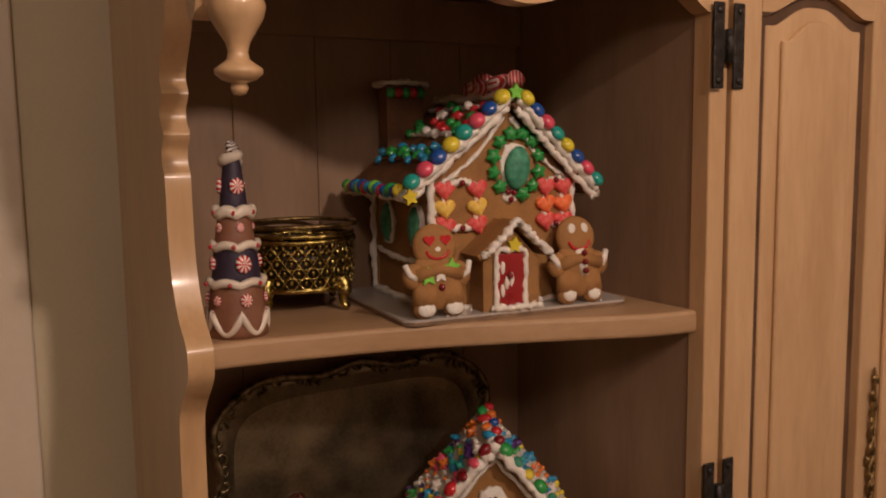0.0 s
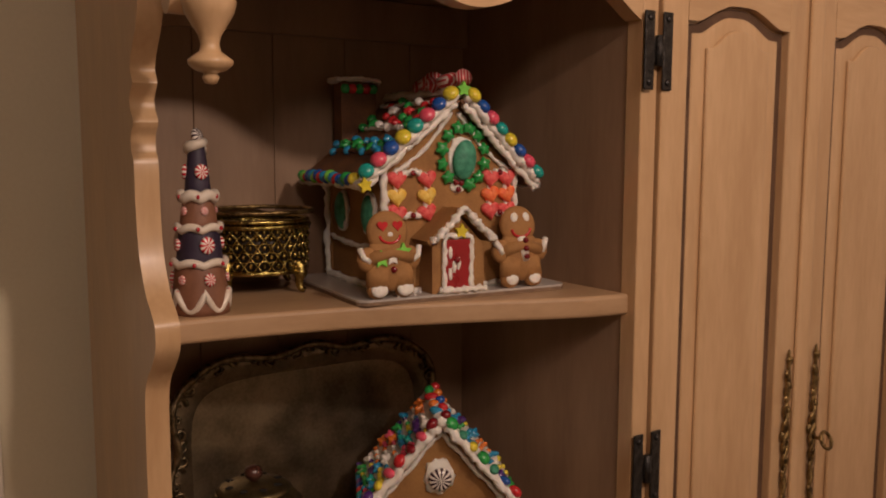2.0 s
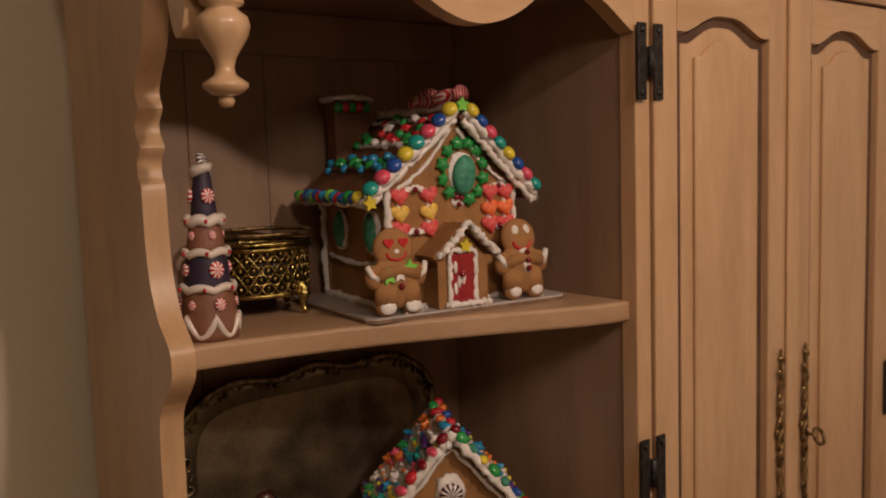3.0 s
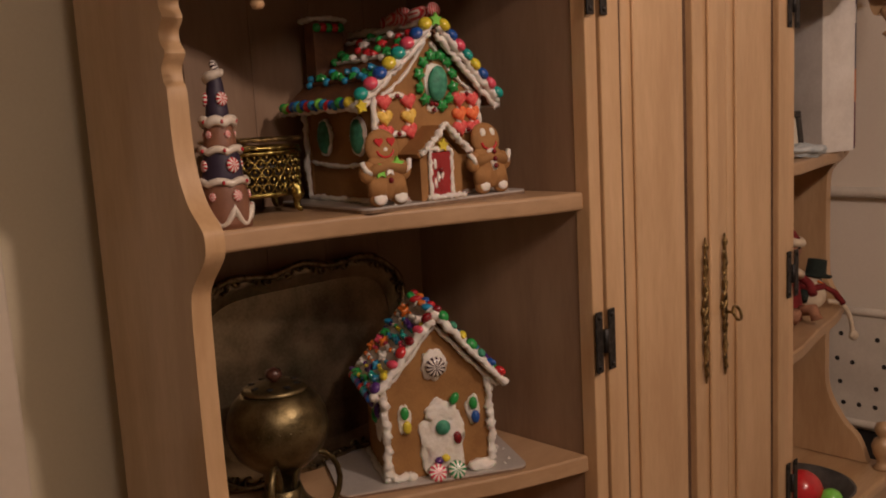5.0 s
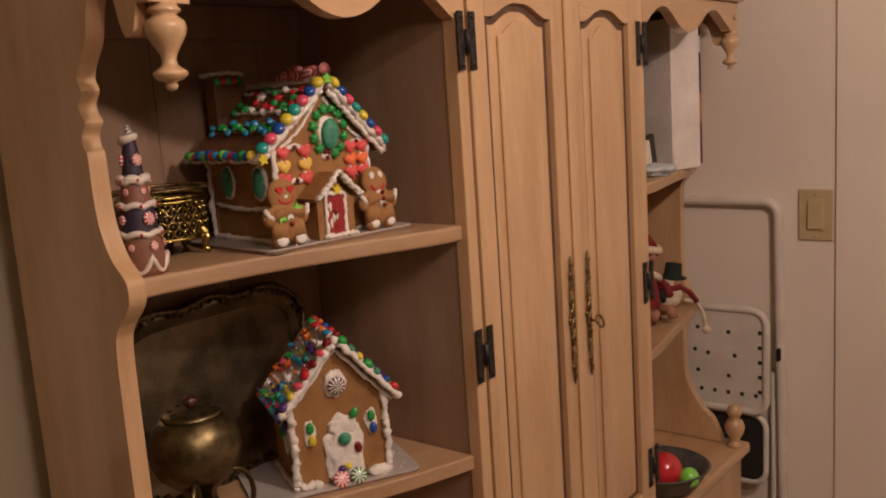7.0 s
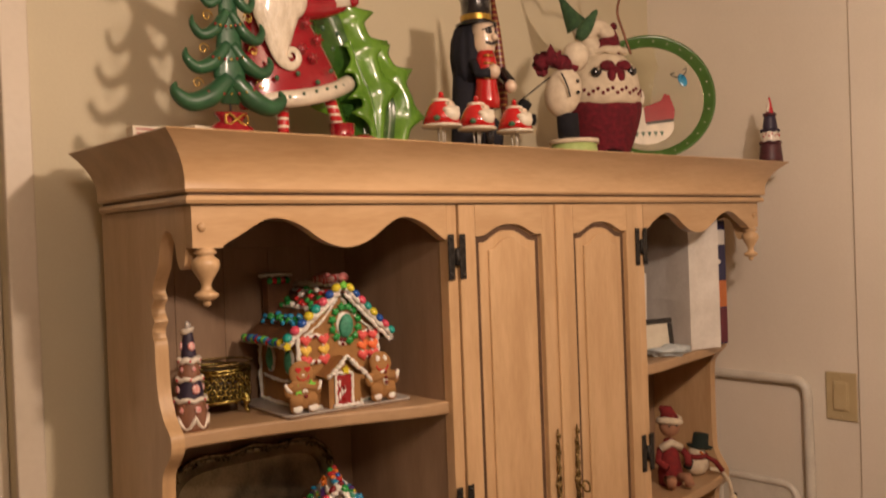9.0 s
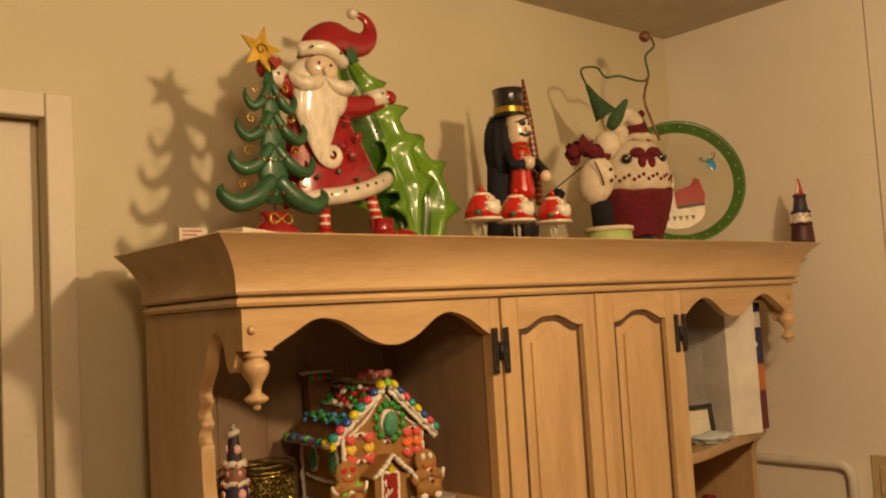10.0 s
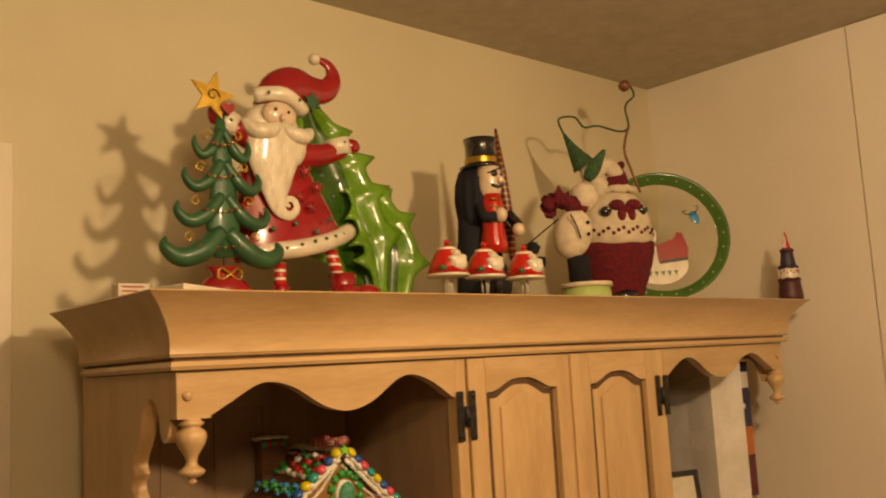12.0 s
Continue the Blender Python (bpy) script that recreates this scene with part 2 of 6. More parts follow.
def smooth_line(pts, steps=6, closed=False):
    """Points on a Catmull-Rom curve through pts."""
    pts = [Vector(p) for p in pts]
    n, out = len(pts), []
    for i in range(n if closed else n - 1):
        p = [pts[(i + k) % n] if closed else pts[min(max(i + k, 0), n - 1)] for k in (-1, 0, 1, 2)]
        for s in range(steps):
            t = s / steps
            out.append(0.5 * ((2 * p[1]) + (p[2] - p[0]) * t + (2 * p[0] - 5 * p[1] + 4 * p[2] - p[3]) * t * t + (3 * p[1] - p[0] - 3 * p[2] + p[3]) * t ** 3))
    if not closed:
        out.append(pts[-1])
    return out


def star_outline(r, inner=0.45, n=5, turn=90):
    return [((r if k % 2 == 0 else r * inner) * math.cos(radians(turn + 180 * k / n)), (r if k % 2 == 0 else r * inner) * math.sin(radians(turn + 180 * k / n))) for k in range(2 * n)]


def heart_outline(r):
    out = []
    for k in range(20):
        a = 2 * math.pi * k / 20
        out.append((r / 16 * 16 * math.sin(a) ** 3, r / 16 * (13 * math.cos(a) - 5 * math.cos(2 * a) - 2 * math.cos(3 * a) - math.cos(4 * a))))
    return out


# ---- the room ----
def structure(name, shape, mats, label, category="wall"):
    return solid(name, shape, mats, label, category, kind="structure")


CEIL, WALL_Y, WALL_X = 2.42, 0.40, 1.125
structure("floor", Shape().box((-3.6, -4.6, -0.1), (WALL_X + 0.1, 2.2, 0)), floor_mat, "brown floor of the room", "floor")
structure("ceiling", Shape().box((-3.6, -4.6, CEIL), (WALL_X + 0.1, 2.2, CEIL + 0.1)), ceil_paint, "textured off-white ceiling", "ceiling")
DOOR_L, DOOR_R, DOOR_H = -1.43, -0.557, 2.026
wall_n = Shape()
wall_n.box((DOOR_R, WALL_Y, 0), (WALL_X, WALL_Y + 0.12, CEIL))
wall_n.box((-3.5, WALL_Y, 0), (DOOR_L, WALL_Y + 0.12, CEIL))
wall_n.box((DOOR_L, WALL_Y, DOOR_H), (DOOR_R, WALL_Y + 0.12, CEIL))
structure("wall_north", wall_n, wall_paint, "cream painted wall with a doorway beside the hutch")
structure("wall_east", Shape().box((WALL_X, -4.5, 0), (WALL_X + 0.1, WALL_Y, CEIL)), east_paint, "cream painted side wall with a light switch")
structure("wall_west", Shape().box((-3.6, -4.5, 0), (-3.5, WALL_Y, CEIL)), wall_paint, "plain cream wall across the room")
structure("wall_south", Shape().box((-3.6, -4.6, 0), (WALL_X + 0.1, -4.5, CEIL)), wall_paint, "plain cream wall behind the viewer")
hall = Shape()
hall.box((-2.6, 2.0, 0), (0.6, 2.1, CEIL)).box((-2.7, WALL_Y + 0.12, 0), (-2.6, 2.1, CEIL)).box((0.6, WALL_Y + 0.12, 0), (0.7, 2.1, CEIL))
structure("wall_hall", hall, wall_paint, "dim walls of the room behind the doorway")
cas = thing("door_casing", "cream painted thin wooden door casing", "trim", kind="structure")
part("trim", Shape().box((DOOR_R - 0.001, WALL_Y - 0.014, 0), (DOOR_R + 0.042, WALL_Y - 0.001, DOOR_H + 0.036), 0.003), trim_paint, cas)
part("trim", Shape().box((DOOR_L, WALL_Y - 0.0145, DOOR_H - 0.004), (DOOR_R - 0.002, WALL_Y - 0.001, DOOR_H + 0.036), 0.003), trim_paint, cas)
leaf = thing("sliding_door", "off-white sliding door mostly pushed into its pocket", "door")
part("door_leaf", Shape().box((-0.618, WALL_Y + 0.03, 0.01), (DOOR_R - 0.001, WALL_Y + 0.065, DOOR_H - 0.002), 0.003), trim_paint, leaf)
part("finger_pull", Shape().box((-0.608, WALL_Y + 0.022, 0.98), (-0.580, WALL_Y + 0.034, 1.08), 0.004), brass_old, leaf, "dark brass recessed finger pull")
# upright strips on the side wall: the seam of a wide panel, and the edge of a doorway
seam = thing("wall_panel", "flat cream panel board covering the side wall", "panel", kind="structure")
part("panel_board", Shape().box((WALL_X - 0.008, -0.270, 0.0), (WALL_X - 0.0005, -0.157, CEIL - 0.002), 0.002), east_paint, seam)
part("edge_strip", Shape().box((WALL_X - 0.014, -0.37, 0.0), (WALL_X - 0.0005, -0.272, CEIL - 0.002), 0.003), trim_paint, seam)

# light switch
ivory = surface("ivory_plastic", (0.50, 0.40, 0.22), (0.54, 0.44, 0.25), 30, 300, 0.35, bump=0.02)
sw = thing("light_switch", "ivory plastic rocker light switch on the wall", "light switch", pose(WALL_X, -0.114, 1.241))
part("switch_plate", Shape().box((-0.006, -0.037, -0.057), (0.0, 0.037, 0.057), 0.0025), ivory, sw)
part("rocker_frame", Shape().box((-0.0085, -0.0185, -0.035), (-0.0055, 0.0185, 0.035), 0.001), ivory, sw)
part("rocker", Shape().box((-0.012, -0.0155, -0.031), (-0.0082, 0.0155, 0.031), 0.0015, pose(0, 0, 0, 0, 3, 0)), ivory, sw)
for zz in (-0.047, 0.047):
    part("screw", Shape().lathe([(0.0032, 0), (0.0028, 0.0012), (0.0, 0.0014)], seg=12), ivory, sw, m=pose(-0.006, 0, zz, 0, -90, 0))

# ---- the hutch ----
L_OUT, L_IN, R_IN, R_OUT, BACK = -0.440, -0.420, 0.950, 0.970, 0.312
TOP, SH1, SH1R, SH2, BASE = 1.706, 1.383, 1.374, 1.064, 0.74
hutch = thing("hutch", "pickled pine hutch cabinet with scalloped valances and open shelves", "cabinet")


def side_outline(shift):
    """Front edge of an end panel as (y, z): bracket, tongue, scallops, swell at each shelf."""
    edge = [(0.0202, 1.648), (0.024, 1.632), (0.031, 1.621), (0.041, 1.621), (0.048, 1.633), (0.054, 1.655), (0.066, 1.670), (0.085, 1.671), (0.100, 1.655), (0.109, 1.625)]
    tail = [(0.178, 1.60), (0.183, 1.588), (0.178, 1.577), (0.187, 1.566), (0.186, 1.556), (0.179, 1.546), (0.188, 1.534), (0.187, 1.522), (0.182, 1.512), (0.181, 1.47), (0.176, 1.438), (0.163, 1.410), (0.146, 1.393), (0.140, 1.383), (0.141, 1.366), (0.152, 1.352), (0.167, 1.337), (0.175, 1.318), (0.177, 1.26), (0.176, 1.135), (0.170, 1.103), (0.156, 1.080), (0.147, 1.064), (0.147, 1.044), (0.158, 1.028), (0.174, 1.008), (0.176, 0.95), (0.172, 0.88), (0.14, 0.82), (0.11, 0.79), (0.09, BASE + 0.002)]
    line = [(p[0], p[1]) for p in smooth_line([(y, z, 0) for y, z in edge + [(max(0.02, y - shift), z) for y, z in tail]], 4)]
    return line + [(BACK, BASE + 0.002), (BACK, TOP - 0.001), (0.0202, TOP - 0.001)]


eased(part("end_panel", Shape().slab(side_outline(0.05), L_OUT, L_IN, "x"), wood, hutch, "scalloped end panel of pickled pine"))
eased(part("end_panel", Shape().slab(side_outline(0.05), R_IN, R_OUT, "x"), wood, hutch, "scalloped end panel of pickled pine"))
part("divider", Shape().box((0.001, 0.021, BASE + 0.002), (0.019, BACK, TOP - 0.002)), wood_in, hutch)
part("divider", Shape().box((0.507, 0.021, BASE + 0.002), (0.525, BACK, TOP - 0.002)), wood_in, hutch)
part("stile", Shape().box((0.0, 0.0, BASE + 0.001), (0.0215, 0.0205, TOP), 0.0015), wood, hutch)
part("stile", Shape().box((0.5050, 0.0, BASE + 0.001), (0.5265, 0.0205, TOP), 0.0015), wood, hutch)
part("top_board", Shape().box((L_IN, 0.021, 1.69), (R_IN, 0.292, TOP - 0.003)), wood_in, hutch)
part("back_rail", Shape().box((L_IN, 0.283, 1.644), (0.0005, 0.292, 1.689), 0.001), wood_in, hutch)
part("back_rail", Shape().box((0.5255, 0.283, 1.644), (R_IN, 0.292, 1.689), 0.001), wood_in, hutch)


def shelf(x0, x1, z, pts, name="shelf"):
    """A shelf board with a curved, rounded front edge; pts: (x, y) of the front."""
    line = smooth_line([(x, y, 0) for x, y in pts], 6)
    s = Shape()
    outline = [(p.x, p.y) for p in line] + [(x1, 0.292), (x0, 0.292)]
    s.slab(outline, z - 0.021, z, "z")
    ob = part(name, s, wood_shelf, hutch)
    bev = ob.modifiers.new("round", "BEVEL")
    bev.width, bev.segments, bev.limit_method, bev.angle_limit = 0.004, 3, "ANGLE", radians(50)


shelf(L_IN, 0.0, SH1, [(L_IN, 0.118), (-0.36, 0.113), (-0.26, 0.094), (-0.165, 0.062), (-0.08, 0.028), (-0.04, 0.014), (0.0, 0.008)])
shelf(L_IN, 0.0, SH2, [(L_IN, 0.19), (-0.379, 0.173), (-0.32, 0.145), (-0.255, 0.116), (-0.169, 0.076), (-0.103, 0.046), (-0.04, 0.024), (0.0, 0.012)])
for level in (SH1R, SH2):
    shelf(0.526, R_IN, level, [(0.526, 0.012), (0.60, 0.018), (0.68, 0.034), (0.76, 0.05), (0.84, 0.062), (0.91, 0.078), (R_IN, 0.093)])

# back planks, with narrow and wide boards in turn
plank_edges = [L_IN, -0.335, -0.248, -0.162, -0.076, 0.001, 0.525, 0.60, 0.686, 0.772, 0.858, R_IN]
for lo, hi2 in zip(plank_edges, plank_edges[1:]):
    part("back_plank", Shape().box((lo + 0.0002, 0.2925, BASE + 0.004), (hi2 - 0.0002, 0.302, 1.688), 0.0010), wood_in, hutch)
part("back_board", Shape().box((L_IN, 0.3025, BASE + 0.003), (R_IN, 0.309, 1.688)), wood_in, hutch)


def valance(x0, x1, flip):
    w = x1 - x0
    keys = [(0.0, 1.648), (0.095, 1.647), (0.10, 1.650), (0.16, 1.664), (0.26, 1.685), (0.36, 1.678), (0.47, 1.650), (0.56, 1.641), (0.65, 1.651), (0.75, 1.678), (0.82, 1.684), (0.90, 1.672), (0.985, 1.648), (1.0, 1.647)]
    pts = [(p.x, p.y) for p in smooth_line([(k, z, 0) for k, z in keys], 5)]
    if flip:
        pts = [(1 - k, z) for k, z in pts][::-1]
    out = [(x0 + k * w, z) for k, z in pts] + [(x1, TOP - 0.0005), (x0, TOP - 0.0005)]
    ob = eased(part("valance", Shape().slab(out, 0.0, 0.0195, "y"), wood_h, hutch, "scalloped pickled pine valance"))
    return ob


valance(-0.440, -0.0005, False)
valance(0.527, 0.970, True)
spindle = [(0.0, -0.078), (0.004, -0.077), (0.006, -0.073), (0.0045, -0.070), (0.011, -0.068), (0.0156, -0.064), (0.0158, -0.061), (0.0115, -0.058), (0.0075, -0.055), (0.0065, -0.050), (0.008, -0.044), (0.0125, -0.037), (0.0172, -0.029), (0.0190, -0.022), (0.0176, -0.016), (0.0125, -0.012), (0.0105, -0.010), (0.0150, -0.0075), (0.0155, -0.005), (0.0125, -0.003), (0.0125, 0.0)]
drop = Shape().lathe(spindle, seg=28).mesh("drop_finial", wood)
for px in (-0.418, 0.952):
    part("drop_finial", drop, None, hutch, "turned wooden drop finial", pose(px, 0.010, 1.6475))
peg = Shape().lathe([(0.0058, 0), (0.0058, 0.003), (0.004, 0.005), (0.0, 0.0056)], seg=16).mesh("wood_peg", wood)
part("wood_peg", peg, None, hutch, "", pose(-0.427, 0.0, 1.675, 90, 0, 0))
part("wood_peg", peg, None, hutch, "", pose(0.952, 0.0, 1.675, 90, 0, 0))

# cornice: one moulding profile carried round three sides
prof = [(0.0, 1.7045), (0.009, 1.7055), (0.0115, 1.710), (0.009, 1.7155), (0.0045, 1.717), (0.0045, 1.7195), (0.011, 1.7205), (0.0135, 1.7245), (0.0125, 1.729)]
for k in range(1, 13):
    t = k / 12
    prof.append((0.0125 + 0.0385 * t ** 2.0, 1.729 + 0.0645 * t ** 0.92))
prof += [(0.0535, 1.7955), (0.0525, 1.797), (0.035, 1.7972), (0.0, 1.7972)]
corn = Shape()
CX0, CX1, CB = -0.4405, 0.9705, 0.292
rings = []
for off, z in prof:
    rings.append([corn.bm.verts.new(p) for p in ((CX0 - off, CB, z), (CX0 - off, -off, z), (CX1 + off, -off, z), (CX1 + off, CB, z))])
for a, b in zip(rings, rings[1:]):
    corn.done([corn.bm.faces.new((a[i], a[i + 1], b[i + 1], b[i])) for i in range(3)], False)
corn.done([corn.bm.faces.new([r[0] for r in rings]), corn.bm.faces.new([r[3] for r in rings][::-1])], False)
eased(part("cornice", corn, wood_h, hutch, "wide cove cornice moulding of pickled pine"), 28)
# upper strip is dark glaze; the lower one paints the shade under the bead
for z0, z1, o in ((1.7172, 1.7190, 0.0054), (1.7037, 1.7050, 0.0016)):
    part("cornice_line", Shape().box((CX0 - o, -o, z0), (CX1 + o, -0.0001, z1)), wood_line, hutch)
    part("cornice_line", Shape().box((CX0 - o, 0.0, z0), (CX0 - 0.0001, CB - 0.002, z1)), wood_line, hutch)
part("deck", Shape().box((CX0 + 0.0005, 0.0005, 1.7065), (CX1 - 0.0005, CB, 1.7962)), wood_h, hutch)


def door(x0, x1, mirrored):
    """A frame-and-panel door with an arched top panel."""
    d = part("door", Shape(), wood, hutch, "arched raised-panel door of pickled pine")
    z0, z1, yf, yb = BASE + 0.02, 1.7025, -0.003, 0.0165
    a, b = x0 + 0.0365, x1 - 0.0415
    if mirrored:
        a, b = x0 + 0.0415, x1 - 0.0355
    mid, w = (a + b) / 2, (b - a) / 2

    def arch(x, low, high):
        t = abs(x - mid) / w
        s = 1 - min(1, t / 0.82)
        return low + (high - low) * (math.sin(min(1, s * 1.15) * math.pi / 2) ** 1.3)
    part("door_stile", Shape().box((x0, yf, z0), (a, yb, z1), 0.0015), wood, d)
    part("door_stile", Shape().box((b, yf, z0), (x1, yb, z1), 0.0015), wood, d)
    n = 26
    xs = [a + (b - a) * k / n for k in range(n + 1)]
    top = [(x, arch(x, 1.650, 1.669)) for x in xs] + [(b, z1), (a, z1)]
    part("top_rail", Shape().slab(top, yf + 0.0002, yb, "y"), wood_h, d)
    part("bottom_rail", Shape().box((a, yf, z0), (b, yb, z0 + 0.06), 0.001), wood_h, d)
    part("panel_back", Shape().box((a, 0.007, z0 + 0.055), (b, 0.012, 1.69)), wood, d)
    # stepped raised field
    def field(inset, ya, yb2, dz, name, mat):
        e0, e1 = a + inset, b - inset
        pts = [(e0 + (e1 - e0) * k / n, 0) for k in range(n + 1)]
        pts = [(x, arch(mid + (x - mid) * w / (w - inset), 1.650, 1.669) - dz) for x, _ in pts]
        return part(name, Shape().slab(pts + [(e1, z0 + 0.06 + dz), (e0, z0 + 0.06 + dz)], ya, yb2, "y"), mat, d)
    field(0.0035, 0.0045, 0.0072, 0.0025, "groove", wood_line)
    o = field(0.0125, 0.003, 0.0071, 0.0105, "raised_field", wood)
    f = field(0.0315, -0.0015, 0.0032, 0.0235, "raised_field", wood)
    for q in (o, f):
        bev = q.modifiers.new("round", "BEVEL")
        bev.width, bev.segments, bev.limit_method, bev.angle_limit = (0.002 if q is o else 0.0035), 3, "ANGLE", radians(50)
    return d


door(0.0245, 0.265, False)
door(0.2675, 0.5035, True)
part("astragal", Shape().box((0.256, -0.008, BASE + 0.02), (0.280, -0.0035, 1.7024), 0.002), wood, hutch)

# hinges: two leaves, a knuckle and screws
leaf_s = Shape().box((-0.0065, -0.0028, -0.037), (0.0065, 0, 0.037), 0.0012).mesh("hinge_leaf", iron)
knuckle = Shape().lathe([(0.0, -0.015), (0.0042, -0.014), (0.0042, 0.014), (0.0, 0.015)], seg=14).mesh("knuckle", iron)
rivet = Shape().lathe([(0.0035, 0), (0.003, 0.0012), (0.0, 0.002)], seg=12).mesh("rivet", iron)
for hx, sgn in ((0.0165, 1), (0.5120, -1)):
    for hz in (1.6175, 1.205, 0.86):
        h = part("hinge", Shape(), iron, hutch, "black iron butterfly hinge")
        for s in (-1, 1):
            part("hinge_leaf", leaf_s, None, h, "", pose(hx + s * 0.0125, -0.0035, hz))
            for q in (-0.03, 0.03):
                part("rivet", rivet, None, h, "", pose(hx + s * 0.0125, -0.0062, hz + q, 90, 0, 0))
        part("knuckle", knuckle, None, h, "", pose(hx, -0.006, hz))
        part("hinge_bridge", Shape().box((hx - 0.010, -0.0052, hz - 0.012), (hx + 0.010, -0.0030, hz + 0.012), 0.001), iron, h)


def pull_shape():
    """A long openwork escutcheon: a scrolling stem with leaf bumps."""
    s = Shape()
    zs = [-0.092 + 0.184 * k / 46 for k in range(47)]
    for ph in (0.0, math.pi):
        pts = [(0.0045 * math.sin(z * 150 + ph) * (1 - abs(z) / 0.11), -0.003 - 0.001 * math.cos(z * 150 + ph), z) for z in zs]
        s.tube(pts, [0.0018 + 0.0008 * abs(math.sin(z * 75)) for z in zs], 6)
    for k in range(13):
        z = -0.088 + 0.176 * k / 12
        s.ball((0.003 * (-1) ** k, -0.004, z), (0.0032, 0.0022, 0.0048), seg=8, rings=6)
    s.lathe([(0.0075, 0), (0.008, 0.002), (0.005, 0.004), (0.0, 0.0045)], (0, 0, 0), 14, pose(0, 0, 0, 90, 0, 0))
    s.ball((0, -0.003, 0.094), (0.002, 0.002, 0.008), seg=8, rings=6).ball((0, -0.003, -0.094), (0.002, 0.002, 0.008), seg=8, rings=6)
    return s.mesh("escutcheon", brass_old)


pull = pull_shape()
part("escutcheon", pull, None, hutch, "long antique brass scrollwork escutcheon", pose(0.2425, -0.0045, 1.197))
part("escutcheon", pull, None, hutch, "long antique brass scrollwork escutcheon", pose(0.2945, -0.0045, 1.197))
key = Shape().tube([(0.2945, -0.006, 1.187), (0.2945, -0.022, 1.187)], 0.0022, 8)
key.tube([(0.2945 + 0.009 * math.cos(a), -0.026 + 0.004 * math.sin(a), 1.187 + 0.009 * math.sin(a)) for a in [k * math.pi / 8 for k in range(16)]], 0.0022, 6, closed=True)
part("key", key, brass_old, hutch, "small ornate brass key in the lock")

# lower cabinet that carries the hutch
base = thing("base_cabinet", "pickled pine lower cabinet under the hutch", "cabinet")
part("body", Shape().box((-0.44, 0.01, 0.06), (0.985, BACK, BASE - 0.026)), wood, base)
part("plinth", Shape().box((-0.43, 0.03, 0.0), (0.975, BACK - 0.01, 0.0605)), wood_h, base)
part("worktop", Shape().box((-0.445, -0.012, BASE - 0.0255), (0.988, BACK, BASE), 0.006), wood_h, base)

# ---- candies and icing ----
def icing(path, r=0.0035, wob=0.45, steps=5, flat=0.8):
    """A squeezed, uneven rope of icing along a path."""
    pts = smooth_line(path, steps)
    out = [p + Vector([random.uniform(-1, 1) * r * 0.3 for _ in range(3)]) for p in pts]
    rs = [r * random.uniform(0.7, 1.25) for _ in out]
    return Shape().tube(out, rs, 8, flat, wob * 0.4)


def blob(c, r, seg=18, rings=10, rough=0.25):
    """A spread patch of icing."""
    s = Shape()
    s.ball((0, 0, 0), 1, seg=seg, rings=rings)
    k = random.random() * 50
    for v in s.bm.verts:
        d = 1 + rough * noise.noise(v.co * 2.2 + Vector((k, k, k)))
        v.co = Vector(c) + Vector([a * b * d for a, b in zip(v.co, r)])
    return s


drop_mesh = {}


def drop_of(mat, kind="jelly"):
    """Shared meshes of small sweets, lying on the local z axis."""
    if (mat.name, kind) not in drop_mesh:
        s = Shape()
        if kind == "jelly":
            s.ball((0, 0, 0), (0.0074, 0.0074, 0.0054), seg=14, rings=9)
        elif kind == "bead":
            s.ball((0, 0, 0), 0.0029, seg=10, rings=7)
        elif kind == "small":
            s.ball((0, 0, 0), (0.0054, 0.0054, 0.0042), seg=12, rings=8)
        elif kind == "bean":
            s.ball((0, 0, 0), (0.0052, 0.008, 0.0042), seg=12, rings=8)
        elif kind == "star":
            s.slab(star_outline(0.0075, 0.55), -0.0018, 0.0022, "z")
        elif kind == "clover":
            s.lathe([(0.0, -0.0028), (0.0044, -0.0026), (0.0064, -0.0004), (0.0060, 0.0014), (0.0038, 0.0032), (0.0015, 0.0042), (0.0, 0.0043)], seg=20, wave=lambda a, k: 0.22 * math.cos(5 * a) if 0 < k < 5 else 0.0)
        elif kind == "heart":
            ol = heart_outline(0.0088)
            rings = [[s.bm.verts.new((x * k, y * k, z)) for x, y in ol] for k, z in ((0.94, -0.002), (1.0, 0.0), (0.96, 0.0022), (0.82, 0.0040), (0.5, 0.0052))]
            for a, b in zip(rings, rings[1:]):
                s.done([s.bm.faces.new((a[q], a[(q + 1) % 20], b[(q + 1) % 20], b[q])) for q in range(20)])
            s.done([s.bm.faces.new(rings[-1])])
        elif kind == "mint":
            s.lathe([(0.0, -0.003), (0.008, -0.003), (0.0095, 0), (0.008, 0.0028), (0.004, 0.0036), (0.0, 0.0037)], seg=24)
        elif kind == "oval":
            s.ball((0, 0, 0), (0.0105, 0.0165, 0.006), seg=20, rings=10)
        elif kind == "nub":
            s.ball((0, 0, 0), 0.0021, seg=6, rings=4)
        drop_mesh[mat.name, kind] = s.mesh(kind + "_sweet", mat)
    return drop_mesh[mat.name, kind]


def sweet(parent, mat, kind, m, name="sweet"):
    return part(name, drop_of(mat, kind), None, parent, "", m)


FRONT = pose(0, 0, 0, 90, 0, 0)


def roof_panel(parent, u0, z0, u1, z1, v0, v1, thick, mat, name="roof_panel"):
    """A roof slab in the house's frame from eave (u0, z0) to ridge (u1, z1)."""
    d = Vector((u1 - u0, 0, z1 - z0)).normalized()
    n = Vector((-d.z, 0, d.x)) if d.x > 0 else Vector((d.z, 0, -d.x))
    out = [(u0, z0), (u1, z1), (u1 + n.x * thick, z1 + n.z * thick), (u0 + n.x * thick, z0 + n.z * thick)]
    part(name, Shape().slab(out, v0, v1, "y"), mat, parent)
    return d, n


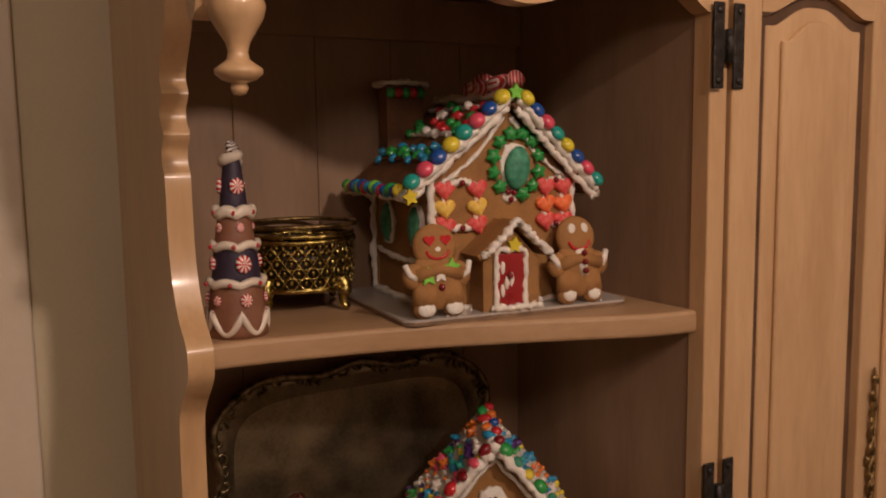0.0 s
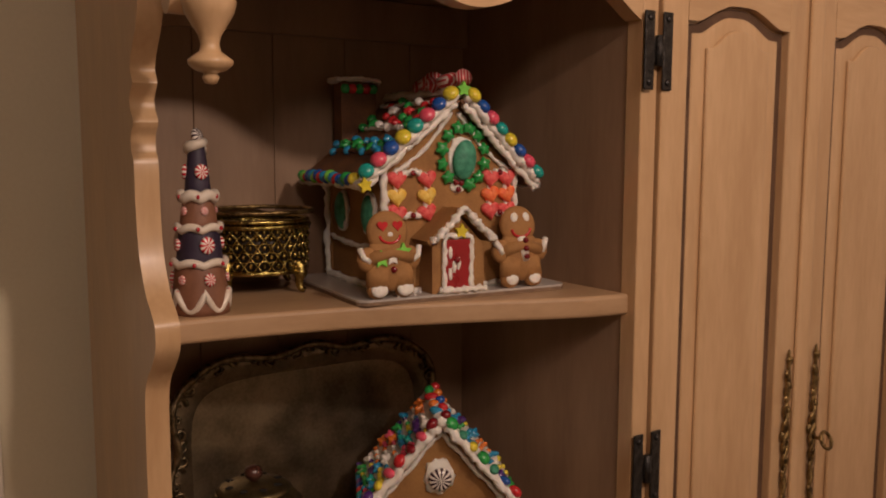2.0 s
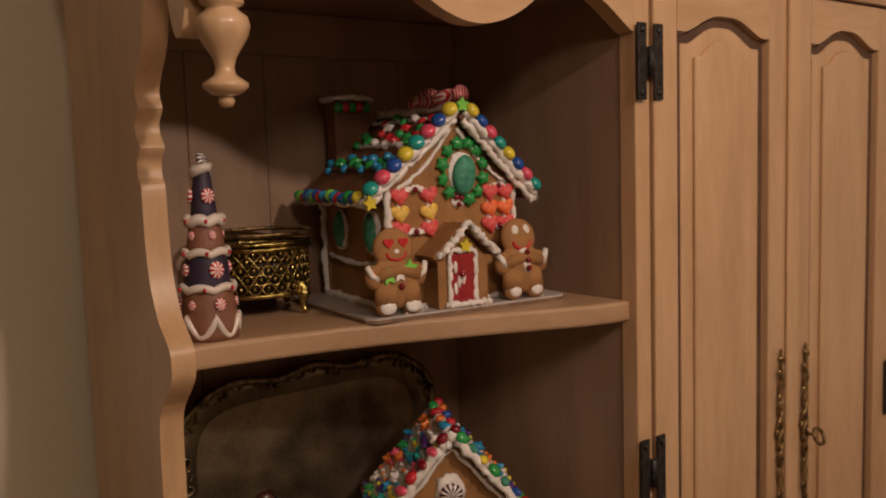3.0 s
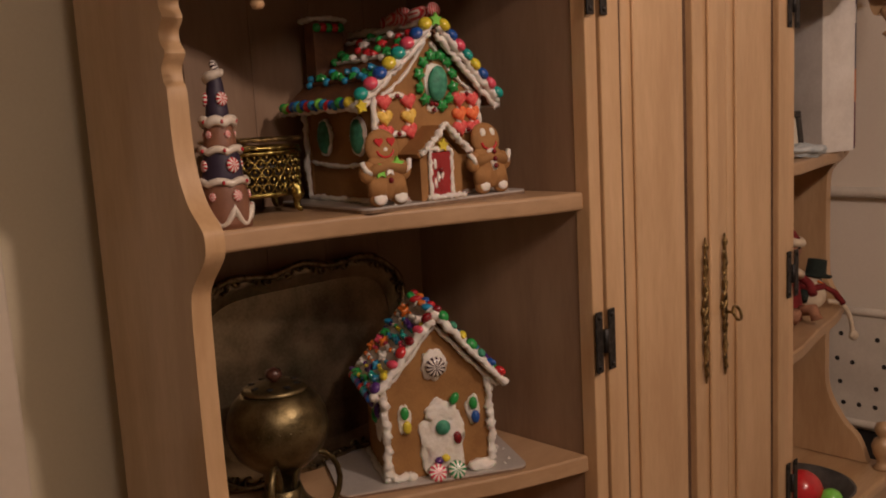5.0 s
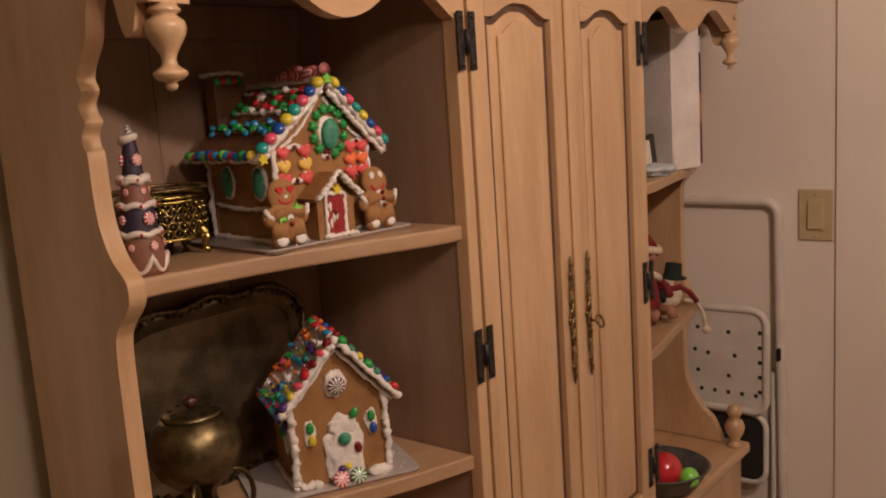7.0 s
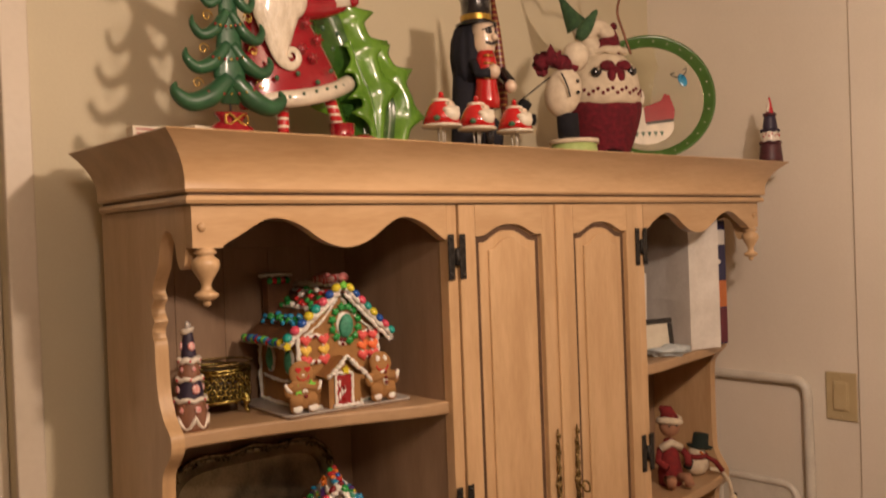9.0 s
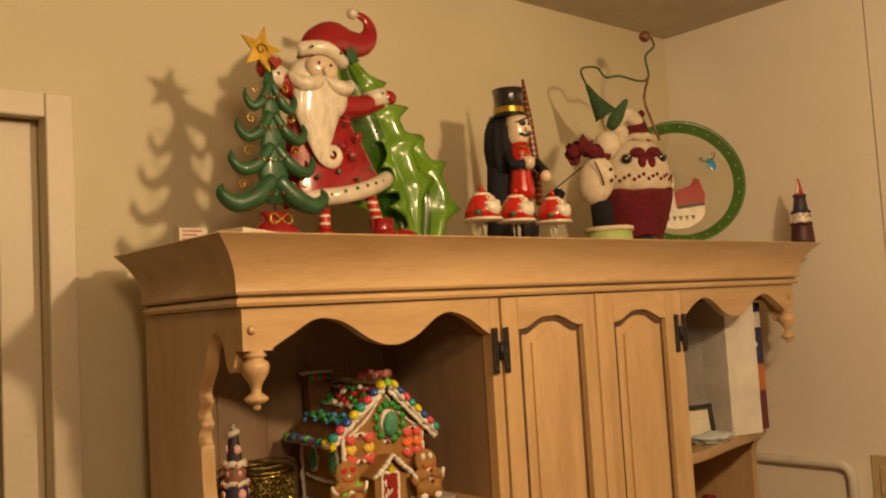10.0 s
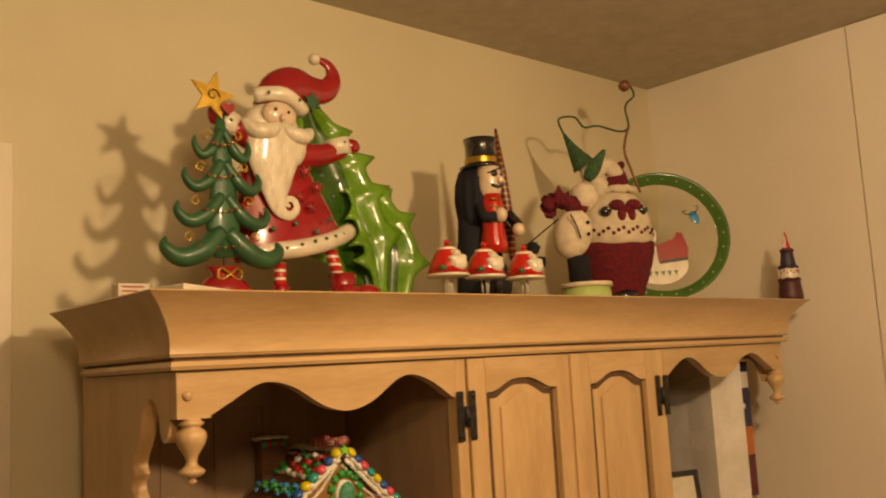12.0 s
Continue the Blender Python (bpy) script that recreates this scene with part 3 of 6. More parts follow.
def cookie(label, head_top, half, parts_icing):
    """A gingerbread figure as one plain mesh standing upright in its local xz plane."""
    s = Shape()
    h = head_top
    s.slot = 0
    def pad(cx, cz, rx, rz):
        s.ball((cx, 0, cz), (rx, 0.0078, rz), seg=18, rings=10)
    pad(0, h - 0.0195, 0.0205, 0.0195)
    pad(0, h * 0.41, 0.0235, h * 0.33)
    pad(-half + 0.010, h * 0.45, 0.0110, 0.0115)
    pad(half - 0.010, h * 0.45, 0.0110, 0.0115)
    s.tube([(-half + 0.010, 0, h * 0.45), (0, 0, h * 0.51), (half - 0.010, 0, h * 0.45)], 0.0115, 10, 0.65)
    s.tube([(-0.009, 0, h * 0.36), (-0.0135, 0, 0.010)], [0.0140, 0.0115], 10, 0.6)
    s.tube([(0.009, 0, h * 0.36), (0.0135, 0, 0.010)], [0.0140, 0.0115], 10, 0.6)
    s.ball((-0.0135, 0, 0.0085), (0.0105, 0.0062, 0.0085), seg=12, rings=8).ball((0.0135, 0, 0.0085), (0.0105, 0.0062, 0.0085), seg=12, rings=8)
    parts_icing(s, h, half)
    return s


# ---- large gingerbread house ----
HOUSE = pose(-0.247, 0.104, SH1, 0, 0, -6.2)
house = thing("gingerbread_house", "gingerbread house with icing and bright sweets on a silver board", "gingerbread house", HOUSE)


def rounded(w, d, r=0.012, n=5):
    out = []
    for cx, cy, a0 in ((w - r, r, -90), (w - r, d - r, 0), (r, d - r, 90), (r, r, 180)):
        out += [(cx + r * math.cos(radians(a0 + 90 * k / n)), cy + r * math.sin(radians(a0 + 90 * k / n))) for k in range(n + 1)]
    return out


cake = part("cake_board", Shape().slab(rounded(0.228, 0.186), 0.0035, 0.0055, "z"), board_m, house, "silver card cake board", pose(-0.010, -0.017, 0))
part("board_edge", Shape().slab(rounded(0.2275, 0.1855), 0.0002, 0.0034, "z"), board_edge, cake)
EH, PK, UL, UR, V0, V1 = 0.120, 0.184, 0.029, 0.172, 0.015, 0.158
UM = 0.104
EAVES = {-1: (0.006, 0.106), 1: (0.187, 0.104)}
gable = [(UL, 0.0056), (UR, 0.0056), (UR, EH - 0.001), (UM, PK), (UL, EH + 0.005)]
part("front_wall", Shape().slab(gable, V0, V0 + 0.007, "y"), ginger, house)
part("back_wall", Shape().slab(gable, V1 - 0.007, V1, "y"), ginger, house)
part("side_wall", Shape().box((UL + 0.001, V0 + 0.0072, 0.0056), (UL + 0.008, V1 - 0.0072, EH - 0.002)), ginger, house)
part("side_wall", Shape().box((UR - 0.008, V0 + 0.0072, 0.0056), (UR - 0.001, V1 - 0.0072, EH - 0.002)), ginger, house)
for sgn in (-1, 1):
    eu, ez = EAVES[sgn]
    d, nrm = roof_panel(house, eu, ez, UM, PK + 0.003, V0 - 0.012, V1 + 0.006, 0.007, ginger_dark)
    e0, r0 = Vector((eu, 0, ez)) + nrm * 0.0075, Vector((UM, 0, PK + 0.003)) + nrm * 0.0075
    fy = V0 - 0.013
    # verge icing and large sweets along the front edge
    part("icing", icing([(e0.x, fy, e0.z), ((e0.x + r0.x) / 2, fy, (e0.z + r0.z) / 2 - 0.001), (r0.x, fy, r0.z)], 0.0052, steps=14), icing_m, house)
    part("icing", icing([(e0.x, fy + 0.002, e0.z - 0.008), ((e0.x + r0.x) / 2, fy + 0.003, (e0.z + r0.z) / 2 - 0.009), (r0.x, fy + 0.002, r0.z - 0.009)], 0.0044, steps=14), icing_m, house)
    part("icing", icing([(UM + sgn * 0.066, V0 - 0.001, EH - 0.002), (UM + sgn * 0.035, V0 - 0.001, PK - 0.045), (UM + sgn * 0.004, V0 - 0.001, PK - 0.008)], 0.0028, steps=10), icing_m, house)
    seq = [yellow, blue, pink, teal, yellow, blue, pink, teal]
    for k, c in enumerate(seq):
        t = 1 - (k + 0.35) / 7.9
        p = e0.lerp(r0, t) + nrm * 0.0055
        sweet(house, c, "jelly", Matrix.Translation((p.x, fy - 0.003, p.z)) @ Matrix.Rotation(sgn * radians(40), 4, "Y") @ pose(0, 0, 0, random.uniform(20, 38), 0, 0) @ Matrix.Scale(random.uniform(1.0, 1.12), 4))
    # eave icing with small sweets
    part("icing", icing([(e0.x, fy, e0.z - 0.003), (e0.x - sgn * 0.0, 0.09, e0.z - 0.003), (e0.x, V1 + 0.004, e0.z - 0.003)], 0.0055, steps=14), icing_m, house)
    for k in range(19):
        c = [yellow, yellow, blue, green, sky, blue, red, sky, lime, blue, sky, red, blue, lime, sky, blue, red, lime, green][k]
        if k == 0:
            if sgn < 0:
                sweet(house, yellow, "star", Matrix.Translation((e0.x + 0.001, fy - 0.0055, e0.z - 0.003)) @ pose(0, 0, 0, 90, -12, 0))
            continue
        sweet(house, c, "small", Matrix.Translation((e0.x + sgn * 0.003, fy + 0.003 + k * 0.0083, e0.z + random.uniform(0, 0.003))) @ pose(0, 0, 0, 0, sgn * 60, random.uniform(0, 90)) @ Matrix.Scale(random.uniform(1.0, 1.3), 4))
    # rows of icing across the roof
    for q in (0.33, 0.62, 0.92):
        p = e0.lerp(r0, q)
        part("icing", icing([(p.x, V0 + 0.004, p.z), (p.x, 0.095, p.z), (p.x, V1, p.z)], 0.0032, steps=10), icing_m if q != 0.33 else ginger_dark, house)
    # clusters on the roof
    for cq, cv, cols in ((0.37, 0.030, (sky, green, sky, sky, green, sky)), (0.37, 0.070, (sky, green, sky, sky, green)), (0.63, 0.028, (red, green, white_c, green)), (0.66, 0.066, (green, red, white_c, red)), (0.84, 0.030, (red, green, red)), (0.86, 0.068, (green, red, white_c)), (0.68, 0.108, (red, green, white_c)), (0.38, 0.112, (sky, green, sky, green)), (0.88, 0.110, (red, white_c, green)), (0.66, 0.142, (green, red, green)), (0.36, 0.145, (sky, green, sky))):
        for k, c in enumerate(cols):
            a = 6.283 * k / len(cols) + cq * 9
            p = e0.lerp(r0, cq) + d * 0.0085 * math.cos(a) + nrm * 0.0015
            sweet(house, c, "clover" if k % 2 else "small", Matrix.Translation((p.x, cv + 0.0105 * math.sin(a), p.z + 0.001)) @ pose(0, 0, 0, 0, sgn * 45, 40 * k) @ Matrix.Scale(random.uniform(0.85, 1.05), 4))
sweet(house, lime, "star", pose(UM, V0 - 0.018, PK + 0.0135, 90, 0, 0))
part("icing", icing([(UM, V0 - 0.012, PK + 0.012), (UM, 0.1, PK + 0.012), (UM, V1 + 0.005, PK + 0.012)], 0.006, steps=14), icing_m, house)
# wrapped striped sweets on the ridge
cane = stripes("red_white_twist", (0.60, 0.05, 0.05), (0.82, 0.66, 0.58), 2300, 1)
for vv, turn in ((0.026, 101), (0.070, 78)):
    s = Shape().tube([(-0.013, 0, 0), (-0.009, 0, 0), (-0.0075, 0, 0), (-0.004, 0, 0), (0.004, 0, 0), (0.0075, 0, 0), (0.009, 0, 0), (0.013, 0, 0)], [0.0075, 0.0022, 0.0042, 0.0068, 0.0068, 0.0042, 0.0022, 0.0075], 14, 0.8)
    part("wrapped_sweet", s, cane, house, "red and white striped wrapped sweet", pose(UM, vv, PK + 0.0225, 0, 6, turn) @ Matrix.Diagonal((1.75, 1.4, 1.4, 1)))
# chimney
chim = part("chimney", Shape().box((0.018, 0.138, 0.100), (0.058, 0.160, 0.209), 0.001), ginger_dark, house, "", pose(0.021, 0.006, 0.003))
part("icing", icing([(0.016, 0.137, 0.210), (0.04, 0.136, 0.2115), (0.060, 0.138, 0.210), (0.060, 0.162, 0.210), (0.016, 0.162, 0.210), (0.016, 0.138, 0.210)], 0.0034, steps=7), icing_m, chim)
for k, c in enumerate((green, red, green, red, green)):
    sweet(chim, c, "small", pose(0.022 + 0.008 * k, 0.1365, 0.201, 90, 0, 0))
# corners and foot
for uu in (UL, UR):
    part("icing", icing([(uu, V0 - 0.0005, 0.008), (uu + 0.001, V0 - 0.001, 0.05), (uu, V0 - 0.0005, EH)], 0.0042, steps=14), icing_m, house)
part("icing", icing([(UL - 0.001, V1, 0.008), (UL - 0.001, V1, 0.06), (UL - 0.001, V1, EH)], 0.004, steps=12), icing_m, house)
part("icing", icing([(UL - 0.001, V0, 0.0075), (UL - 0.002, 0.09, 0.0075), (UL - 0.001, V1, 0.0075)], 0.0045, steps=12), icing_m, house)
part("icing", icing([(UL, V0 - 0.001, 0.0075), (UM, V0 - 0.002, 0.0075), (UR, V0 - 0.001, 0.0075)], 0.004, steps=14), icing_m, house)
part("icing", icing([(UL - 0.001, V0 + 0.01, 0.048), (UL - 0.001, 0.09, 0.045), (UL - 0.001, V1 - 0.01, 0.05)], 0.003, steps=12), icing_m, house)
for vv in (0.045, 0.115):
    part("icing", icing([(UL - 0.001, vv + 0.013 * math.cos(a), 0.078 + 0.02 * math.sin(a)) for a in [k * 0.7 for k in range(10)]], 0.0026, steps=3), icing_m, house)
    sweet(house, gum_grn, "oval", Matrix.Translation((UL - 0.002, vv, 0.078)) @ pose(0, 0, 0, 90, 0, -90) @ Matrix.Scale(1.2, 4))
# wreath over the door
for k in range(12):
    a = 2 * math.pi * (k + 0.5) / 12
    if k in (8, ):
        continue
    sweet(house, green, "clover", Matrix.Translation((UM + 0.009 + 0.0240 * math.cos(a), V0 - 0.003, 0.134 + 0.0285 * math.sin(a))) @ pose(0, 0, 0, 90, 0, 0) @ pose(0, 0, 0, random.uniform(-15, 15), random.uniform(-15, 15), random.uniform(0, 72)) @ Matrix.Scale(random.uniform(0.92, 1.08), 4))
part("icing", blob((UM + 0.009, V0 - 0.0003, 0.132), (0.016, 0.0022, 0.021)), icing_m, house)
sweet(house, gum_grn, "oval", pose(UM + 0.009, V0 - 0.005, 0.1305, 90, 8, 0) @ Matrix.Scale(1.2, 4))
part("icing", blob((UM + 0.0035, V0 - 0.0005, 0.105), (0.008, 0.0025, 0.007)), icing_m, house)
for du, dz in ((0.0, 0.109), (0.006, 0.108), (0.003, 0.102)):
    sweet(house, dark_red, "bead", pose(UM + du, V0 - 0.004, dz))
# windows of heart-shaped gum sweets
for cu, cols in ((0.0575, (gum_red, gum_red, gum_yel, gum_yel, gum_red, gum_red)), (0.1535, (gum_red, gum_red, gum_ora, gum_ora, gum_red, gum_red))):
    w = 0.0160 if cu < 0.1 else 0.0095
    part("icing", icing([(cu - w, V0 - 0.0005, 0.116), (cu, V0 - 0.001, 0.1195), (cu + w, V0 - 0.0005, 0.116)], 0.0042, steps=8), icing_m, house)
    part("icing", icing([(cu - w, V0 - 0.0005, 0.079), (cu, V0 - 0.001, 0.0785), (cu + w, V0 - 0.0005, 0.079)], 0.0038, steps=8), icing_m, house)
    for sx in (-1, 1):
        part("icing", icing([(cu + sx * w, V0 - 0.0003, 0.115), (cu + sx * w, V0 - 0.0003, 0.097), (cu + sx * w, V0 - 0.0003, 0.08)], 0.003, steps=6), icing_m, house)
    for k, c in enumerate(cols):
        sweet(house, c, "heart", pose(cu + (w if k % 2 else -w), V0 - 0.002, (0.113, 0.0965, 0.081)[k // 2], 90, random.uniform(-15, 15), 0) @ Matrix.Diagonal((1.16, 1.16, 0.9, 1)))
    for zz in (0.1185, 0.0785):
        sweet(house, dark_red, "bead", pose(cu, V0 - 0.005, zz))
# porch
porch = part("porch", Shape().slab([(0.066, 0.0056), (0.122, 0.0056), (0.122, 0.05), (0.095, 0.078), (0.066, 0.05)], -0.001, V0 + 0.0105, "y"), ginger_b, house, "", pose(0, -0.0115, 0))
for sgn in (-1, 1):
    eu = 0.095 + sgn * 0.0345
    roof_panel(porch, eu, 0.052, 0.095, 0.081, -0.009, V0 + 0.0104, 0.006, ginger)
    part("icing", icing([(eu, -0.010, 0.056), ((eu + 0.095) / 2, -0.011, 0.069), (0.095, -0.010, 0.087)], 0.0042, steps=12), icing_m, porch)
sweet(porch, yellow, "star", pose(0.0955, -0.0035, 0.064, 90, 8, 0))
door_red = candy("deep_red_candy", (0.36, 0.02, 0.02), 0.3, 0.3)
part("door_panel", Shape().box((0.079, -0.0035, 0.010), (0.106, -0.0008, 0.0565), 0.0008), door_red, porch, "red candy door")
part("icing", icing([(0.0785, -0.003, 0.009), (0.078, -0.003, 0.035), (0.079, -0.003, 0.058), (0.092, -0.003, 0.0595), (0.106, -0.003, 0.058), (0.107, -0.003, 0.035), (0.1065, -0.003, 0.009)], 0.0026, steps=7), icing_m, porch)
part("icing", icing([(0.072, -0.003, 0.008), (0.095, -0.006, 0.009), (0.122, -0.003, 0.008)], 0.004, steps=10), icing_m, porch)
for du, dz in ((0.084, 0.044), (0.088, 0.03), (0.084, 0.024), (0.093, 0.033)):
    part("icing", blob((du, -0.0036, dz), (0.0022, 0.0012, 0.006), 10, 6, 0.5), icing_m, porch)
sweet(porch, dark_red, "bead", pose(0.0905, -0.0055, 0.037))
for k in range(26):
    part("crumb", drop_of(white_c, "nub"), None, house, "", pose(random.uniform(0.02, 0.2), random.uniform(-0.014, 0.008), 0.0062) @ Matrix.Scale(random.uniform(0.3, 0.8), 4))


def girl(s, h, half):
    s.slot = 1
    for sx in (-1, 1):
        s.tube([(sx * (half - 0.001), -0.004, h * 0.58), (sx * (half - 0.004), -0.006, h * 0.47), (sx * (half - 0.010), -0.006, h * 0.42)], 0.0028, 8)
        s.ball((sx * 0.013, -0.0045, 0.008), (0.0085, 0.003, 0.0065), seg=12, rings=8)
    s.ball((0, -0.006, h - 0.022), (0.004, 0.002, 0.004), seg=10, rings=6)
    s.slot = 2
    for sx in (-1, 1):
        s.slab([(sx * 0.0075 + p[0], h - 0.0145 + p[1]) for p in heart_outline(0.0052)], -0.0085, -0.004, "y")
    s.tube([(0.010 * math.cos(a), -0.0062, h - 0.0235 + 0.007 * math.sin(a)) for a in [math.pi + k * 0.35 for k in range(10)]], 0.0014, 6)
    s.slot = 3
    for k, (dx, dz) in enumerate(((-0.011, 0.036), (0.0115, 0.042))):
        s.slab([(dx + p[0], dz + p[1]) for p in star_outline(0.0085, 0.5)], -0.0095, -0.005, "y")
    s.slot = 1
    s.slab([(0.0 + p[0], 0.037 + p[1]) for p in star_outline(0.0075, 0.5)], -0.0095, -0.005, "y")
    s.slot = 4
    s.ball((0.001, -0.0075, 0.026), 0.0033, seg=10, rings=7)


def boy(s, h, half):
    s.slot = 1
    for sx in (-1, 1):
        s.ball((sx * 0.0065, -0.0055, h - 0.0125), (0.0045, 0.0022, 0.0055), seg=12, rings=8)
        s.tube([(sx * (half - 0.001), -0.003, h * 0.58), (sx * (half - 0.005), -0.006, h * 0.50), (sx * (half - 0.008), -0.005, h * 0.42)], 0.0032, 8)
        s.ball((sx * 0.013, -0.0045, 0.009), (0.0072, 0.003, 0.0062), seg=12, rings=8)
    s.tube([(0, -0.0058, 0.05), (0.001, -0.0072, 0.04), (0.003, -0.0062, 0.026)], [0.005, 0.0055, 0.0045], 8, 0.5)
    s.slot = 2
    s.tube([(0.0105 * math.cos(a), -0.0062, h - 0.0235 + 0.008 * math.sin(a)) for a in [math.pi + k * 0.35 for k in range(10)]], 0.0016, 6)
    s.slot = 4
    for zz in (0.046, 0.038, 0.030):
        s.ball((0.002, -0.0105, zz), 0.003, seg=10, rings=7)


figs = [ginger_b, icing_m, red, lime, dark_red]
solid("gingerbread_cookie", cookie("", 0.081, 0.0310, girl), figs, "gingerbread cookie with heart eyes and star sweets leaning at the house", "cookie", HOUSE @ pose(0.0235, -0.0135, 0.0052, -9, 0, 0), "gingerbread cookies at the house")
solid("gingerbread_cookie", cookie("", 0.081, 0.0310, boy), figs, "gingerbread cookie with white eyes and red bow tie", "cookie", HOUSE @ pose(0.1655, -0.0135, 0.0052, -9, 0, 0), "gingerbread cookies at the house")

# ---- small gingerbread house ----
H2 = pose(-0.273, 0.146, SH2, 0, 0, -28)
hut = thing("gingerbread_house", "small gingerbread house with a white icing door and sprinkled roof", "gingerbread house", H2)
cake2 = part("cake_board", Shape().slab(rounded(0.222, 0.148), 0.003, 0.005, "z"), board_m, hut, "silver card cake board")
part("board_edge", Shape().slab(rounded(0.2215, 0.1475), 0.0002, 0.0029, "z"), board_edge, cake2)
A0, A1, B0, B1, E2, P2 = 0.058, 0.182, 0.018, 0.118, 0.116, 0.187
AM = (A0 + A1) / 2
gable = [(A0, 0.005), (A1, 0.005), (A1, E2), (AM, P2), (A0, E2)]
part("front_wall", Shape().slab(gable, B0, B0 + 0.006, "y"), ginger, hut)
part("back_wall", Shape().slab(gable, B1 - 0.006, B1, "y"), ginger, hut)
for q in (A0 + 0.0005, A1 - 0.0065):
    part("side_wall", Shape().box((q, B0 + 0.0062, 0.005), (q + 0.006, B1 - 0.0062, E2 - 0.002)), ginger, hut)
slope = (P2 - E2) / (AM - A0)
tints = [orange, pink, sky, teal, green, yellow, purple, white_c, sky, orange, white_c]
for sgn in (-1, 1):
    eu = AM + sgn * (AM - A0 + 0.011)
    ez = E2 - slope * 0.011 + 0.003
    d, nrm = roof_panel(hut, eu, ez, AM, P2 + 0.002, B0 - 0.014, B1 + 0.006, 0.006, ginger)
    e0, r0 = Vector((eu, 0, ez)) + nrm * 0.0062, Vector((AM, 0, P2 + 0.002)) + nrm * 0.0062
    fy = B0 - 0.015
    part("icing", icing([(e0.x, fy, e0.z - 0.002), ((e0.x + r0.x) / 2, fy, (e0.z + r0.z) / 2 - 0.003), (r0.x, fy, r0.z - 0.002)], 0.0052, steps=14), icing_m, hut)
    part("icing", icing([(eu, B0 - 0.004, ez - 0.004), ((eu + AM) / 2, B0 - 0.005, (ez + P2) / 2 - 0.006), (AM, B0 - 0.004, P2 - 0.005)], 0.003, steps=12), icing_m, hut)
    # spread icing under the sprinkles
    sheet = Shape()
    nu, nv = 12, 14
    grid = [[sheet.bm.verts.new(e0.lerp(r0, i / nu) + nrm * (0.0005 + 0.0014 * random.random()) + Vector((0, B0 - 0.012 + (B1 - B0 + 0.016) * j / nv, 0))) for j in range(nv + 1)] for i in range(nu + 1)]
    sheet.done([sheet.bm.faces.new((grid[i][j], grid[i + 1][j], grid[i + 1][j + 1], grid[i][j + 1])) for i in range(nu) for j in range(nv)])
    part("icing", sheet, icing_m, hut)
    edge_seq = [dark_red, pink, dark_red, red, pink, yellow, purple] if sgn < 0 else [green, gum_grn, yellow, green, gum_grn, blue, red]
    for k, c in enumerate(edge_seq):
        p = e0.lerp(r0, 0.97 - k * 0.145) + nrm * 0.004
        sweet(hut, c, "bean" if k % 3 else "jelly", Matrix.Translation((p.x, fy + 0.002, p.z)) @ pose(0, 0, 0, 0, sgn * 49, random.uniform(-40, 40)))
    for i in range(9):
        for j in range(11):
            if sgn > 0 and (i + j) % 2:
                continue
            q = e0.lerp(r0, 0.06 + 0.105 * i + random.uniform(-0.02, 0.02)) + nrm * 0.0025
            c = tints[(i * 2 + j // 2 + random.randrange(3)) % len(tints)]
            sweet(hut, c, "bead" if random.random() < 0.75 else "clover", pose(q.x, B0 - 0.006 + 0.0098 * j + random.uniform(-0.002, 0.002), q.z, 30 * i, 20 * j, 0))
    if sgn < 0:
        for k in range(10):
            sweet(hut, [blue, purple, sky, teal, red][k % 5], "small", pose(e0.x - 0.002, B0 - 0.01 + 0.0115 * k, e0.z - 0.001, 0, -50, 0))
part("icing", icing([(AM, B0 - 0.014, P2 + 0.008), (AM, 0.06, P2 + 0.009), (AM, B1 + 0.005, P2 + 0.008)], 0.0065, steps=14), icing_m, hut)
for k in range(9):
    sweet(hut, [dark_red, sky, red, orange, blue, red, orange, green, red][k], "bean" if k % 2 else "small", pose(AM + 0.004 * (-1) ** k, B0 - 0.01 + 0.013 * k, P2 + 0.0145, 10, 0, 50 * k))
# icing on the corners, foot and front
for uu in (A0, A1):
    part("icing", icing([(uu, B0 - 0.001, 0.007), (uu + 0.001, B0 - 0.0015, 0.06), (uu, B0 - 0.001, E2 - 0.002)], 0.0052, steps=16), icing_m, hut)
part("icing", icing([(A0 + 0.004, B0 - 0.004, 0.009), (A0 + 0.03, B0 - 0.004, 0.008)], 0.0065, steps=10), icing_m, hut)
part("icing", icing([(A0 - 0.001, B0, 0.0075), (A0 - 0.002, 0.07, 0.007), (A0 - 0.001, B1, 0.0075)], 0.004, steps=12), icing_m, hut)
part("icing", icing([(A1 + 0.001, B0, 0.0075), (A1 + 0.003, 0.07, 0.007), (A1 + 0.001, B1, 0.0075)], 0.006, steps=12), icing_m, hut)
part("icing", blob((AM + 0.003, B0 - 0.0008, 0.045), (0.0265, 0.0050, 0.049), 30, 22, 0.35), icing_m, hut)
part("icing", blob((AM + 0.004, B0 - 0.002, 0.078), (0.020, 0.0035, 0.014), 24, 14, 0.35), icing_m, hut)
part("icing", blob((AM + 0.048, B0 - 0.006, 0.010), (0.017, 0.008, 0.008), 20, 12, 0.3), icing_m, hut)
part("icing", blob((AM - 0.002, B0 - 0.001, 0.136), (0.015, 0.0035, 0.017), 20, 12, 0.35), icing_m, hut)
sweet(hut, mint_dark, "mint", pose(AM - 0.001, B0 - 0.006, 0.134, 90, 0, 0) @ Matrix.Scale(1.25, 4))
